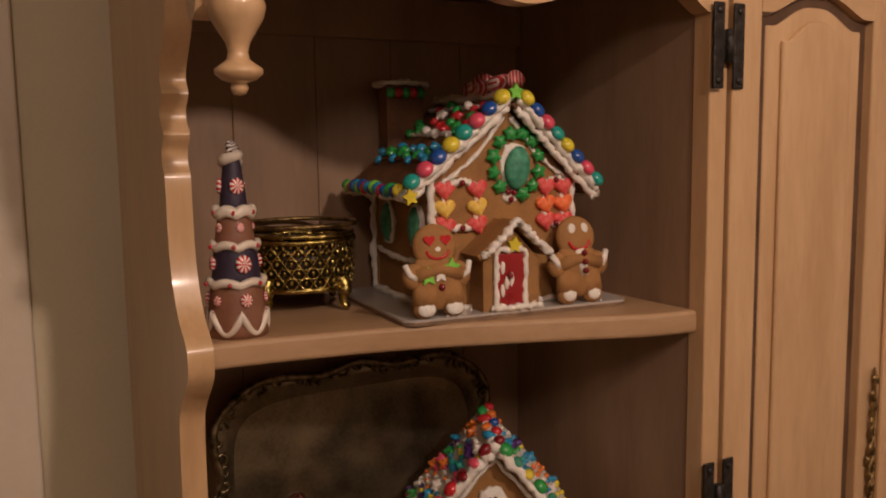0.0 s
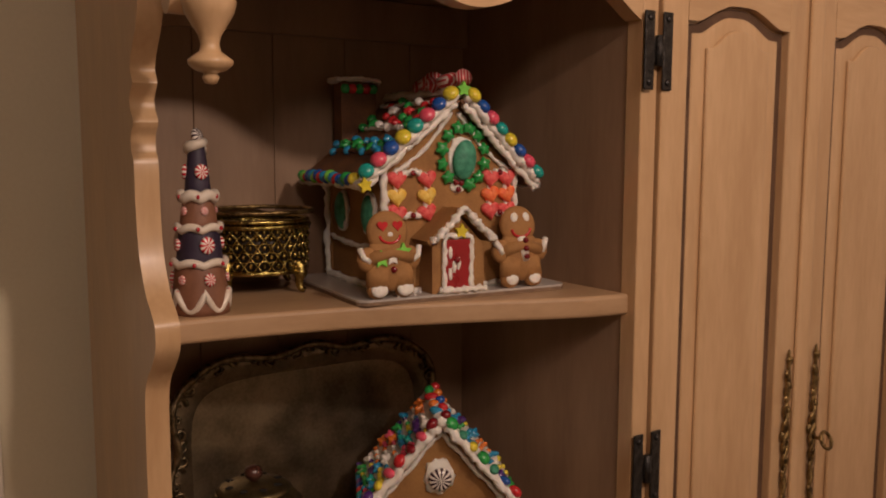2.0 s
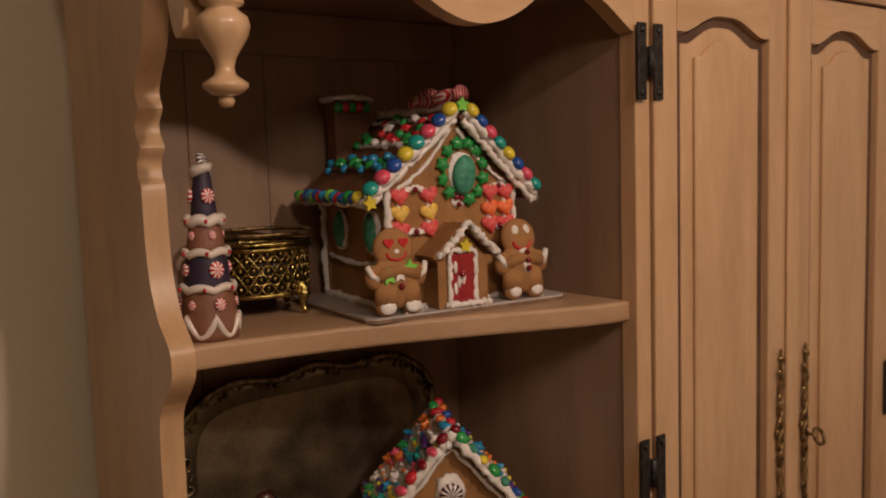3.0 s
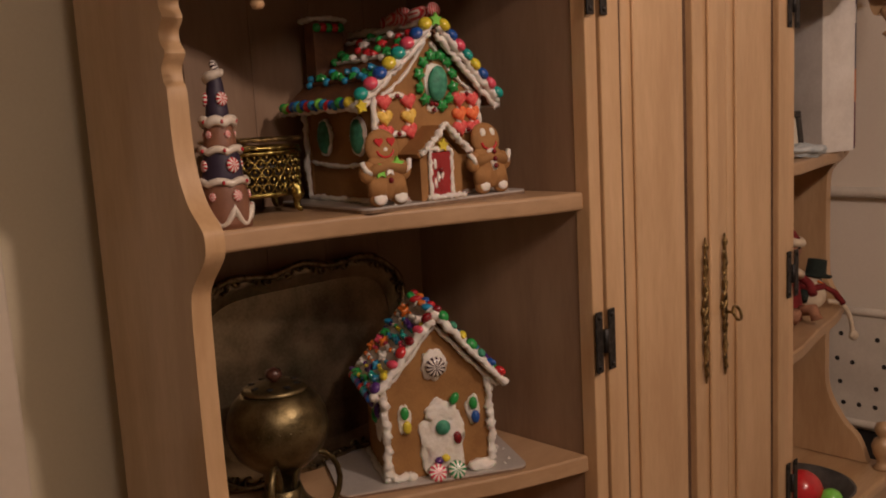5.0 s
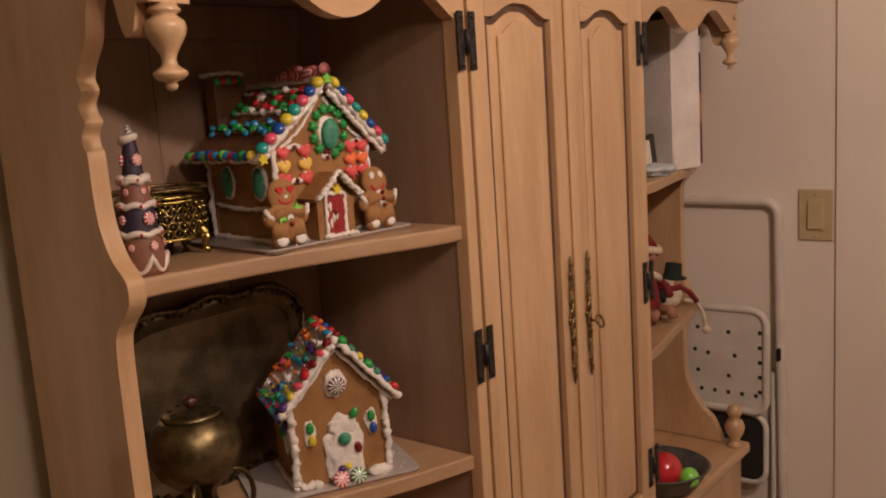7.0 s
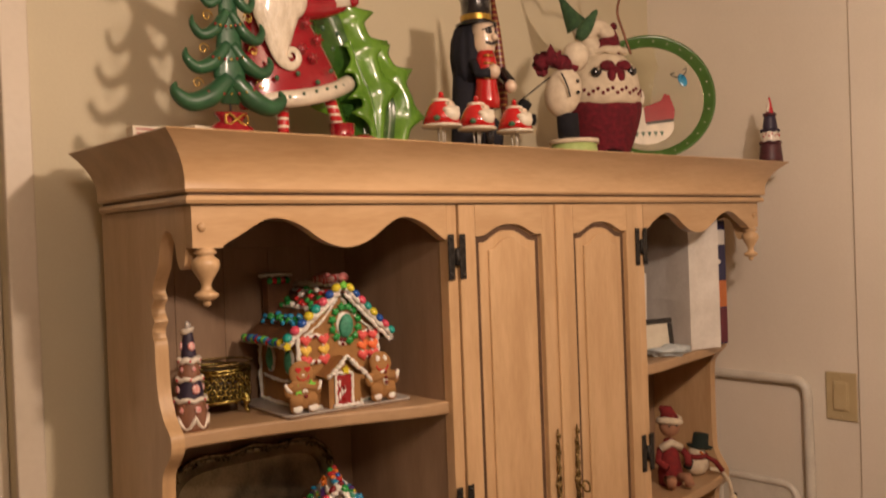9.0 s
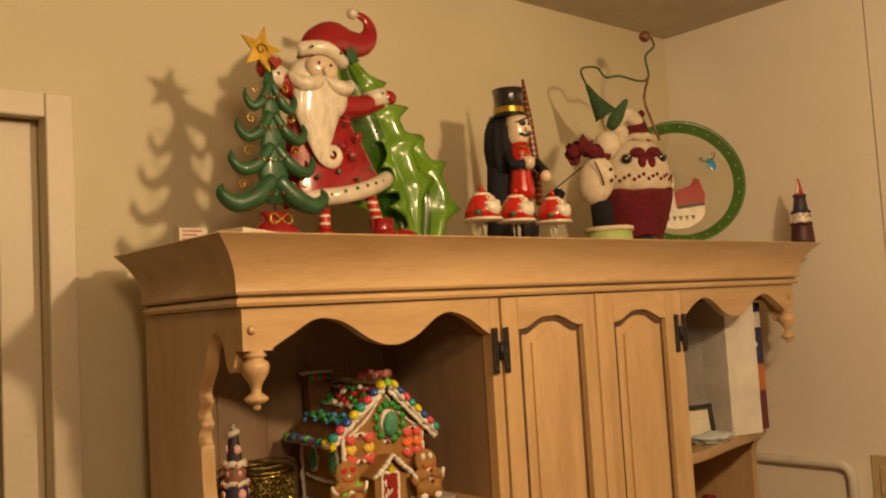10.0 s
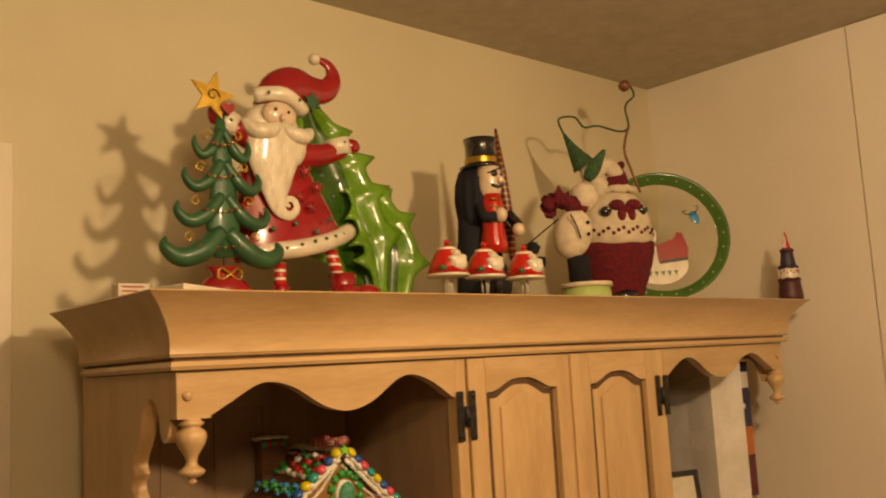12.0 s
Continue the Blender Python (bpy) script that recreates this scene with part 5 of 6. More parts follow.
# curled metal tree with a gold star
tree_green = surface("satin_tree_green", (0.018, 0.075, 0.032), (0.028, 0.115, 0.045), 30, 260, 0.42, coat=0.2, bump=0.2, gloss=0.06, relief=0.0015)
tree = thing("tree_ornament", "curled green metal Christmas tree with a gold star on top", "ornament", place(-0.303, 0.140) @ Matrix.Diagonal((1.07, 1.07, 1.10, 1)))
part("wire_stem", Shape().tube([(0, 0, 0.0), (0, 0, 0.10)], 0.0016, 8), iron, tree)
tiers = [(0.195, 0.039, 0.0064), (0.152, 0.053, 0.0076), (0.107, 0.064, 0.0088), (0.060, 0.081, 0.0125)]
part("trunk_cone", Shape().tube([(0, 0, 0.06), (0, 0, 0.10), (0.002, 0, 0.17), (0.0, 0, 0.222), (0, 0, 0.262)], [0.014, 0.025, 0.0165, 0.0115, 0.004], 14, 0.40), tree_green, tree)
for z, w, r in tiers:
    for sg in (-1, 1):
        pts = smooth_line([(sg * w * 0.05, -0.002, z + 0.034), (sg * w * 0.40, -0.004, z + 0.008), (sg * w * 0.78, -0.004, z - 0.002), (sg * w * 1.02, -0.002, z + 0.011), (sg * w * 0.99, 0, z + 0.024)], 5)
        n = len(pts) - 1
        part("branch", Shape().tube(pts, np.interp(np.linspace(0, 1, n + 1), [0, 0.25, 0.5, 0.75, 1], [r * 1.0, r * 1.3, r * 1.1, r * 0.72, 0.0012]), 12, 0.9), tree_green, tree)
    curl = [(-w * 0.62 + (0.009 - 0.0008 * k) * math.cos(k * 0.8), -0.004, z + 0.024 + (0.009 - 0.0008 * k) * math.sin(k * 0.8)) for k in range(10)]
    part("wire_curl", Shape().tube(curl, 0.0009, 6), e_gold, tree)
    part("wire_curl", Shape().tube([(-p[0] * 0.95, p[1], p[2] + 0.004) for p in curl], 0.0009, 6), e_gold, tree)
    for k in range(8):
        t = k / 7
        c = [e_red, e_gold][k % 2]
        part("bead", Shape().ball((0, 0, 0), 0.0021, seg=8, rings=6), c, tree, "", pose(-w * 0.5 + w * t, -0.016, z + 0.006 + 0.012 * t + 0.006 * (2 * t - 1) ** 2))
st = part("star", Shape().slab(star_outline(0.034, 0.42), -0.002, 0.002, "y"), e_gold, tree, "gold metal star", pose(-0.014, -0.004, 0.274, 0, 12, 0))
part("wire_curl", Shape().tube([((0.010 - 0.0009 * k) * math.cos(k * 0.8), -0.004, (0.010 - 0.0009 * k) * math.sin(k * 0.8)) for k in range(10)], 0.0009, 6), brass_old, st)
part("heart", Shape().slab([(p[0] + 0.006, p[1] + 0.258) for p in heart_outline(0.010)], -0.012, -0.006, "y"), e_red, tree)
sack = part("sack_base", Shape().lathe([(0.0, 0.0), (0.030, 0.0), (0.039, 0.008), (0.040, 0.016), (0.032, 0.028), (0.017, 0.036), (0.026, 0.047), (0.0, 0.045)], seg=24, squash=0.7), e_red, tree, "red metal sack base with gold bow")
part("bow", Shape().tube([(0.018 * math.sin(k * 0.6283), -0.017, 0.037 + 0.008 * math.sin(k * 1.2566)) for k in range(10)], 0.0016, 6, closed=True), e_gold, sack)

# holly leaf dish
leaf_deep = surface("deep_green_glaze", (0.022, 0.075, 0.012), (0.06, 0.16, 0.015), 16, 120, 0.25, coat=0.6, bump=0.3, gloss=0.08, relief=0.003)


def holly(pts, widths, spikes, amp, depth):
    s = Shape()
    mid = smooth_line([(x, 0, z) for x, z in pts], 16)
    n = len(mid) - 1
    rows = []
    for i, p in enumerate(mid):
        t = i / n
        d = mid[min(i + 1, n)] - mid[max(i - 1, 0)]
        side = Vector((d.z, 0, -d.x)).normalized()
        w0 = np.interp(t, np.linspace(0, 1, len(widths)), widths)
        ph = (t * spikes + 0.5) % 1
        tip = amp * max(0.0, 1 - abs(2 * ph - 1) * 1.6) ** 1.6
        row = []
        for j in range(-8, 9):
            q = j / 8
            rise = min(1.0, max(0.0, (abs(q) - 0.20) / 0.75))
            dy = -depth * rise * rise * (3 - 2 * rise) * (w0 / max(widths)) + (0.003 if abs(j) == 8 else 0.0)
            row.append(s.bm.verts.new(p + side * (-q * w0 * (0.86 + tip * abs(q) ** 4)) + Vector((0, dy + 0.002 * math.sin(9 * t + 3 * q), 0))))
        rows.append(row)
    for a, b in zip(rows, rows[1:]):
        for j in range(16):
            f = s.bm.faces.new((a[j], a[j + 1], b[j + 1], b[j]))
            f.smooth, f.material_index = True, (0 if j < 4 or j > 11 else 1)
    return s


dish = thing("holly_dish", "glossy green holly leaf dish propped against the wall side", "dish", Matrix.Translation((0.008, 0.262, DECK)) @ pose(0, 0, 0, -5, 0, 0) @ Matrix.Diagonal((1.03, 1, 1.04, 1)))
for nm, sh in (("leaf", holly([(-0.070, 0.352), (-0.055, 0.28), (-0.035, 0.21), (-0.010, 0.13), (0.020, 0.012)], [0.018, 0.054, 0.076, 0.084, 0.078, 0.034], 5, 0.50, 0.034)), ("small_leaf", holly([(0.005, 0.215), (0.035, 0.165), (0.060, 0.10), (0.058, 0.012)], [0.02, 0.052, 0.068, 0.036], 4, 0.55, 0.028))):
    ob = part(nm, sh, [e_lime, leaf_deep], dish, "", pose(0, -0.004 if nm == "leaf" else -0.016, 0))
    sol = ob.modifiers.new("thick", "SOLIDIFY")
    sol.thickness, sol.offset = 0.006, 0

# nutcracker, one plain form
s = Shape()
s.slot = 0
s.lathe([(0.0, 0.0), (0.048, 0.0), (0.052, 0.02), (0.047, 0.10), (0.042, 0.17), (0.036, 0.215), (0.030, 0.26), (0.0, 0.265)], (-0.008, 0.022, 0), 28, None, 0.7)
s.ball((-0.012, 0.014, 0.232), (0.037, 0.036, 0.046))
s.lathe([(0.0, 0.150), (0.026, 0.153), (0.038, 0.175), (0.043, 0.205), (0.040, 0.240), (0.030, 0.265), (0.0, 0.268)], (-0.012, 0.016, 0), 48, wave=lambda a, k: 0.05 * math.sin(12 * a) + 0.03 * math.sin(5 * a + k))
s.tube([(-0.022, -0.022, 0.19), (-0.020, -0.040, 0.165), (0.004, -0.053, 0.165)], 0.0105, 10).ball((0.030, 0.010, 0.045), (0.032, 0.03, 0.045))
s.slot = 3
s.lathe([(0.0, 0.266), (0.046, 0.266), (0.047, 0.270), (0.034, 0.273), (0.033, 0.31), (0.0365, 0.326), (0.0, 0.328)], (0, 0, 0), 28)
s.tube([(0.048, -0.020, 0.175), (0.060, -0.038, 0.15), (0.050, -0.050, 0.14)], 0.013, 10)
s.slot = 4
s.lathe([(0.0352, 0.276), (0.0352, 0.287)], (0, 0, 0), 28, caps=False)
s.slot = 1
s.lathe([(0.0, 0.098), (0.029, 0.098), (0.030, 0.115), (0.024, 0.145), (0.025, 0.19), (0.020, 0.212), (0.0, 0.215)], (0.008, -0.024, 0), 24)
s.slot = 2
s.lathe([(0.0, 0.196), (0.020, 0.200), (0.026, 0.222), (0.027, 0.25), (0.025, 0.266), (0.0, 0.267)], (0.008, -0.018, 0), 24)
s.ball((0.020, -0.046, 0.238), 0.0075).ball((0.012, -0.054, 0.168), 0.0145).ball((0.054, -0.052, 0.140), 0.0135)
s.slot = 3
s.tube([(-0.020, -0.020, 0.244), (-0.004, -0.042, 0.252), (0.014, -0.0455, 0.258), (0.030, -0.036, 0.264)], 0.0018, 6)
s.ball((0.008, -0.044, 0.250), (0.009, 0.0035, 0.0065), seg=10, rings=6).ball((0.028, -0.038, 0.249), (0.004, 0.004, 0.003), seg=8, rings=6)
s.tube([(0.000, -0.043, 0.228), (0.014, -0.047, 0.224), (0.030, -0.040, 0.229)], 0.0032, 8)
s.tube([(-0.012, 0.0, 0.0), (-0.008, -0.015, 0.10)], 0.014, 10).tube([(0.022, 0.0, 0.0), (0.016, -0.015, 0.10)], 0.014, 10)
s.slot = 4
for zz in (0.155, 0.17, 0.185, 0.2):
    s.tube([(-0.008, -0.048, zz), (0.012, -0.051, zz)], 0.0018, 6)
s.slot = 5
s.tube([(0.074, 0.014, 0.09), (0.064, 0.010, 0.18), (0.054, 0.006, 0.26), (0.044, 0.004, 0.352)], [0.008, 0.013, 0.0105, 0.003], 10)
gun_m = stripes("red_gold_spiral", (0.13, 0.012, 0.012), (0.30, 0.18, 0.05), 520, 2)
coat_m = surface("inky_coat_paint", (0.004, 0.004, 0.009), (0.008, 0.008, 0.016), 40, 300, 0.85, bump=0.5)
solid("nutcracker", s, [coat_m, e_bright, e_skin, e_black, e_gold, gun_m], "wooden nutcracker figure in black top hat and red jacket", "figurine", place(0.226, 0.150) @ pose(0, 0, 0, 0, 0, -18) @ Matrix.Diagonal((0.84, 0.90, 0.945, 1)))

# three little tea-light bells
for k, (tx, ty) in enumerate(((-0.002, 0.0), (0.078, 0.002), (0.167, 0.0))):
    s = Shape()
    s.slot = 0
    s.lathe([(0.0, 0.0), (0.026, 0.0), (0.026, 0.003), (0.0, 0.003)], (0, 0, 0), 20)
    s.slot = 3
    for q in range(3):
        a = 2.1 * q + 0.4
        s.tube([(0.005 * math.cos(a), 0.005 * math.sin(a), 0.003), (0.006 * math.cos(a), 0.006 * math.sin(a), 0.040)], 0.0012, 8)
    s.slot = 2
    s.lathe([(0.0, 0.037), (0.029, 0.038), (0.0305, 0.040), (0.029, 0.042), (0.0, 0.043)], (0, 0, 0), 26)
    s.slot = 1
    s.lathe([(0.0, 0.042), (0.0285, 0.0425), (0.025, 0.056), (0.019, 0.069), (0.010, 0.079), (0.003, 0.083), (0.0, 0.083)], (0, 0, 0), 26)
    s.ball((0, 0, 0.086), 0.0042, seg=10, rings=8)
    s.slot = 2
    s.lathe([(0.0125, 0.0735), (0.0145, 0.0755), (0.0125, 0.0785), (0.008, 0.079)], (0, 0, 0), 20, caps=False)
    s.ball((0.010, -0.0175, 0.056), (0.0145, 0.0115, 0.0125), pose(0, 0, 0, -20, 0, 30)).ball((0.003, -0.0225, 0.061), (0.0085, 0.006, 0.0045), seg=10, rings=7).ball((0.016, -0.0165, 0.063), (0.007, 0.006, 0.0045), seg=10, rings=7)
    s.ball((0, 0, 0.0855), 0.0036, seg=10, rings=8)
    s.slot = 5
    s.ball((0.0075, -0.0150, 0.0690), (0.0085, 0.006, 0.0055), seg=12, rings=8)
    s.slot = 0
    s.ball((0.0045, -0.0208, 0.0700), 0.0011, seg=6, rings=5).ball((0.0115, -0.0195, 0.0700), 0.0011, seg=6, rings=5)
    s.slot = 4
    s.ball((-0.014, -0.024, 0.049), (0.0055, 0.004, 0.0045), seg=10, rings=6)
    for v in s.bm.verts:
        if v.co.z > 0.0355:
            v.co = Vector((v.co.x * 1.1, v.co.y * 1.1, 0.029 + (v.co.z - 0.037) * 1.12))
    solid("santa_bell", s, [e_black, e_bright, e_white, enamel("clear_stand", (0.6, 0.55, 0.45)) if k == 0 else bpy.data.materials["clear_stand"], e_green, e_skin], "small red and white Santa bell ornament on a stand", "ornament", place(tx, ty) @ pose(0, 0, 0, 0, 0, -25), "santa bells in a row")

# plush gnome with a curled wire on its hat, one plain form
s = Shape()
s.slot = 0
s.lathe([(0.0, 0.0), (0.046, 0.0), (0.054, 0.020), (0.066, 0.055), (0.076, 0.090), (0.083, 0.118), (0.084, 0.136), (0.074, 0.144), (0.0, 0.146)], (0, 0, 0), 36, None, 0.9, wave=lambda a, k: 0.02 * math.sin(7 * a + k))
s.slot = 1
s.lathe([(0.070, 0.128), (0.080, 0.138), (0.080, 0.165), (0.076, 0.195), (0.066, 0.222), (0.048, 0.243), (0.030, 0.252), (0.0, 0.256)], (0, -0.003, 0), 28)
s.slot = 0
for q in range(22):
    a = -3.0 + 0.13 * q
    s.ball((0.079 * math.cos(a), 0.079 * math.sin(a) - 0.003, 0.158 + 0.006 * math.sin(q * 2.1)), (0.0045, 0.0045, 0.0045), seg=6, rings=5)
for dx, dz, rx, rz in ((-0.018, 0.010, 0.017, 0.012), (0.018, 0.010, 0.017, 0.012), (-0.010, -0.012, 0.010, 0.016), (0.011, -0.012, 0.010, 0.016), (0, 0, 0.010, 0.009)):
    s.ball((dx, -0.076, 0.203 + dz), (rx, 0.008, rz), seg=12, rings=8)
s.slot = 1
hood = smooth_line([(-0.004, -0.008, 0.225), (-0.030, -0.012, 0.262), (-0.055, -0.012, 0.312)], 5)
s.tube(hood, [0.034 - 0.0017 * k for k in range(len(hood))], 14)
s.tube(smooth_line([(-0.045, -0.02, 0.285), (-0.02, -0.02, 0.312), (0.006, -0.015, 0.298), (0.016, -0.012, 0.268)], 5), 0.018, 12)
s.slot = 0
s.tube(smooth_line([(0.004, -0.012, 0.252), (0.016, -0.012, 0.285), (0.020, -0.013, 0.308)], 4), [0.036, 0.033, 0.029, 0.025, 0.021, 0.017, 0.013, 0.009, 0.006], 16)
s.ball((0.024, -0.014, 0.314), (0.008, 0.007, 0.009))
s.slot = 1
band = [(0.006 + 0.038 * math.cos(0.3 * k), -0.012 + 0.036 * math.sin(0.3 * k), 0.254 + 0.003 * math.sin(2.3 * k)) for k in range(21)]
s.tube(band, [0.0085 + 0.002 * math.sin(1.7 * k) for k in range(21)], 10)
s.slot = 2
s.tube(smooth_line([(-0.058, -0.012, 0.312), (-0.078, -0.012, 0.345), (-0.098, -0.01, 0.385)], 5), [0.027, 0.025, 0.0225, 0.020, 0.017, 0.0145, 0.0115, 0.009, 0.0065, 0.005, 0.003], 14)
s.slot = 3
s.ball((-0.040, -0.066, 0.200), (0.013, 0.010, 0.012)).ball((0.040, -0.064, 0.203), (0.013, 0.010, 0.012))
s.ball((0, -0.032, 0.018), (0.032, 0.032, 0.019))
s.slot = 1
s.ball((-0.038, -0.076, 0.205), 0.0025, seg=8, rings=6).ball((0.042, -0.074, 0.208), 0.0025, seg=8, rings=6)
s.slot = 2
wire = smooth_line([(-0.098, -0.01, 0.385), (-0.108, -0.01, 0.42), (-0.072, -0.01, 0.425), (-0.052, -0.01, 0.402), (-0.02, -0.01, 0.405), (0.03, -0.01, 0.392), (0.05, -0.01, 0.405), (0.046, -0.01, 0.45), (0.068, -0.01, 0.475), (0.062, -0.01, 0.498)], 5)
s.tube(wire, 0.0024, 8)
s.slot = 4
s.ball((0.048, -0.01, 0.498), 0.013)
s.tube(smooth_line([(0.05, -0.012, 0.405), (0.034, -0.014, 0.35), (0.046, -0.016, 0.30), (0.060, -0.02, 0.25)], 5), 0.003, 8)
rust = surface("rusty_bell_metal", (0.16, 0.06, 0.03), (0.30, 0.14, 0.08), 90, 400, 0.5, 0.5, bump=0.4)
solid("gnome_figure", s, [plush_red, plush_cream, plush_green, e_black, rust], "dark red and cream plush gnome with green hat and wire", "figurine", place(0.622, 0.165) @ pose(0, 0, 0, 0, 0, -30) @ Matrix.Diagonal((1, 1, 0.965, 1)))

# round snowman ornament on a pale green drum, one plain form
s = Shape()
s.slot = 2
s.lathe([(0.0, 0.0), (0.045, 0.0), (0.047, 0.005), (0.045, 0.030), (0.0, 0.032)], (0.03, 0, 0), 28)
s.slot = 0
s.lathe([(0.0, 0.030), (0.050, 0.030), (0.049, 0.038), (0.0, 0.042)], (0.03, 0, 0), 28)
s.slot = 3
s.tube([(0.02, 0, 0.04), (0.018, 0, 0.09)], 0.022, 12).tube(smooth_line([(-0.065, -0.01, 0.115), (-0.08, -0.015, 0.085), (-0.05, -0.01, 0.08)], 4), 0.012, 10)
s.slot = 0
s.ball((0.010, -0.005, 0.134), (0.037, 0.035, 0.050), pose(0, 0, 0, 0, 14, 0), 24, 16)
s.slot = 1
cap = smooth_line([(-0.034, -0.004, 0.180), (-0.026, -0.016, 0.200), (-0.004, -0.020, 0.198), (0.014, -0.016, 0.186), (0.026, -0.010, 0.178)], 7)
s.tube([p + Vector((0, 0.002 * math.sin(5 * k), 0.004 * math.sin(2.4 * k))) for k, p in enumerate(cap)], [0.0145 + 0.005 * math.sin(1.9 * k) for k in range(len(cap))], 10, 1.0, 0.22)
s.slot = 3
s.tube(smooth_line([(0.000, -0.046, 0.165), (0.010, -0.049, 0.140), (0.016, -0.046, 0.118)], 4), 0.0016, 6)
s.slot = 0
s.ball((0.038, 0, 0.205), (0.027, 0.026, 0.030))
s.slot = 3
for zz in (0.150, 0.128):
    s.ball((0.034, -0.036, zz), 0.0036, seg=8, rings=6)
s.tube([(-0.060, -0.012, 0.120), (-0.095, -0.01, 0.105), (-0.02, -0.03, 0.160)], 0.0014, 6)
s.slot = 4
s.tube(smooth_line([(0.042, -0.02, 0.235), (0.060, -0.02, 0.262), (0.080, -0.02, 0.292)], 4), [0.008, 0.011, 0.0135, 0.014, 0.013, 0.011, 0.008, 0.006, 0.003], 12)
solid("snowman_ornament", s, [plush_cream, plush_red, paint_lime, e_navy, plush_green], "cream snowman ornament with curly red cap on a drum", "figurine", place(0.402, 0.105) @ pose(0, 0, 0, 0, 0, -38))

# glass plate with a green rim
plate_c = surface("frosted_glass_plate", (0.90, 0.92, 0.84), (0.95, 0.96, 0.90), 14, 200, 0.03, bump=0.02, gloss=0.02)
plate = thing("plate", "round glass plate with a painted green rim standing on edge", "plate", place(0.742, 0.130) @ pose(0, 0, 0, 0, 0, -43) @ pose(0, 0, 0.150, 80, 0, 0))
R_P = 0.146
b = plate_c.node_tree.nodes["Principled BSDF"]
b.inputs["Transmission Weight"].default_value = 1.0
b.inputs["IOR"].default_value = 1.12
part("rim", Shape().lathe([(R_P * 0.84, 0.0042), (R_P * 0.97, 0.016), (R_P, 0.018), (R_P * 0.995, 0.014), (R_P * 0.84, 0.0), (R_P * 0.84, 0.004)]  , seg=64, caps=False), enamel("plate_green", (0.055, 0.15, 0.02), 0.3), plate, "glossy green painted rim")
well = part("well", Shape().lathe([(0.0, 0.0005), (R_P * 0.835, 0.0005), (R_P * 0.84, 0.0035), (0.0, 0.0035)], seg=64), plate_c, plate)
well.visible_shadow = False
for k in range(26):
    a = 6.2832 * k / 26
    part("dot", Shape().ball((0, 0, 0), (0.0017, 0.0017, 0.001), seg=8, rings=5), e_white, plate, "", pose(R_P * 0.915 * math.cos(a), R_P * 0.915 * math.sin(a)  , 0.0115))
for nm, out, m in (
        ("painted_body", [(0.062 * math.cos(a) - 0.010, 0.044 * math.sin(a) - 0.064) for a in [k * 0.3142 for k in range(20)]], e_white),
        ("painted_face", [(0.030 * math.cos(a) - 0.040, 0.030 * math.sin(a) + 0.004) for a in [k * 0.3142 for k in range(20)]], e_white),
        ("painted_coat", [(-0.012, -0.058), (0.052, -0.052), (0.056, -0.030), (0.046, 0.006), (0.034, 0.010), (0.026, -0.006), (0.004, -0.014), (-0.014, -0.020)], e_red),
        ("painted_hat", [(-0.055, 0.030), (-0.020, 0.026), (-0.022, 0.052), (-0.034, 0.056)], e_red),
        ("painted_belt", [(-0.010, -0.062), (0.052, -0.056), (0.052, -0.050), (-0.010, -0.055)], e_black)):
    up = {"painted_coat": 0.0002, "painted_belt": 0.0008}.get(nm, -0.0002 if nm == "painted_body" else 0.0)
    part(nm, Shape().slab(out, 0.0037, 0.0046 + up, "z"), m, plate)
for k in range(7):
    part("painted_fringe", Shape().slab([(-0.066 + 0.014 * k, -0.078), (-0.056 + 0.014 * k, -0.078), (-0.061 + 0.014 * k, -0.090)], 0.0037, 0.0048, "z"), e_green, plate)
bird = part("painted_bird", Shape().ball((0, 0, 0), (0.010, 0.016, 0.0012), seg=16, rings=6), sky, plate, "", pose(0.078, 0.040, 0.0042, 0, 0, 20))
for sg in (-1, 1):
    part("wing", Shape().tube([(0, 0.006, 0), (sg * 0.016, 0.016, 0), (sg * 0.020, 0.024, 0), (sg * 0.010, 0.022, 0)], 0.0014, 6), e_black, bird)

# second clay tower at the far end of the deck
maroon = surface("maroon_clay", (0.05, 0.012, 0.018), (0.10, 0.025, 0.03), 60, 400, 0.5, bump=0.2)
t2 = thing("cone_tower", "small painted clay cone tower with red top on the deck", "ornament", place(1.003, -0.020) @ pose(0, 0, 0, 0, 0, -50))
for z0, z1, r0, r1, m in ((0.0, 0.046, 0.0275, 0.0225, maroon), (0.046, 0.074, 0.0205, 0.0185, clay_white), (0.074, 0.112, 0.0175, 0.0125, clay_navy), (0.112, 0.156, 0.0105, 0.0012, clay_red)):
    part("tier", Shape().lathe([(0.0, z0)] + [(r0 + (r1 - r0) * k / 6 - 0.0012 * (k in (0, 6)), z0 + (z1 - z0) * k / 6) for k in range(7)] + [(0.0, z1)], seg=26), m, t2)
for z, r, m in ((0.046, 0.0225, maroon), (0.074, 0.0195, clay_navy), (0.112, 0.0125, maroon)):
    part("collar", Shape().tube([(r * math.cos(0.1963 * k), r * math.sin(0.1963 * k), z + 0.0014 * math.sin(k * 1.2)) for k in range(32)], 0.0030, 8, closed=True), m, t2)
for k in range(8):
    a = -2.6 + 0.35 * k
    sweet(t2, clay_red, "nub", Matrix.Translation((0.0203 * math.cos(a), 0.0203 * math.sin(a), 0.061 + 0.004 * (k % 2))), "berry")
part("icing_streak", Shape().tube(smooth_line([(-0.008, -0.008, 0.118), (-0.004, -0.006, 0.130), (-0.003, -0.003, 0.146)], 4), [0.004, 0.0038, 0.0036, 0.0034, 0.003, 0.0027, 0.0023, 0.0018, 0.001], 8), clay_white, t2)

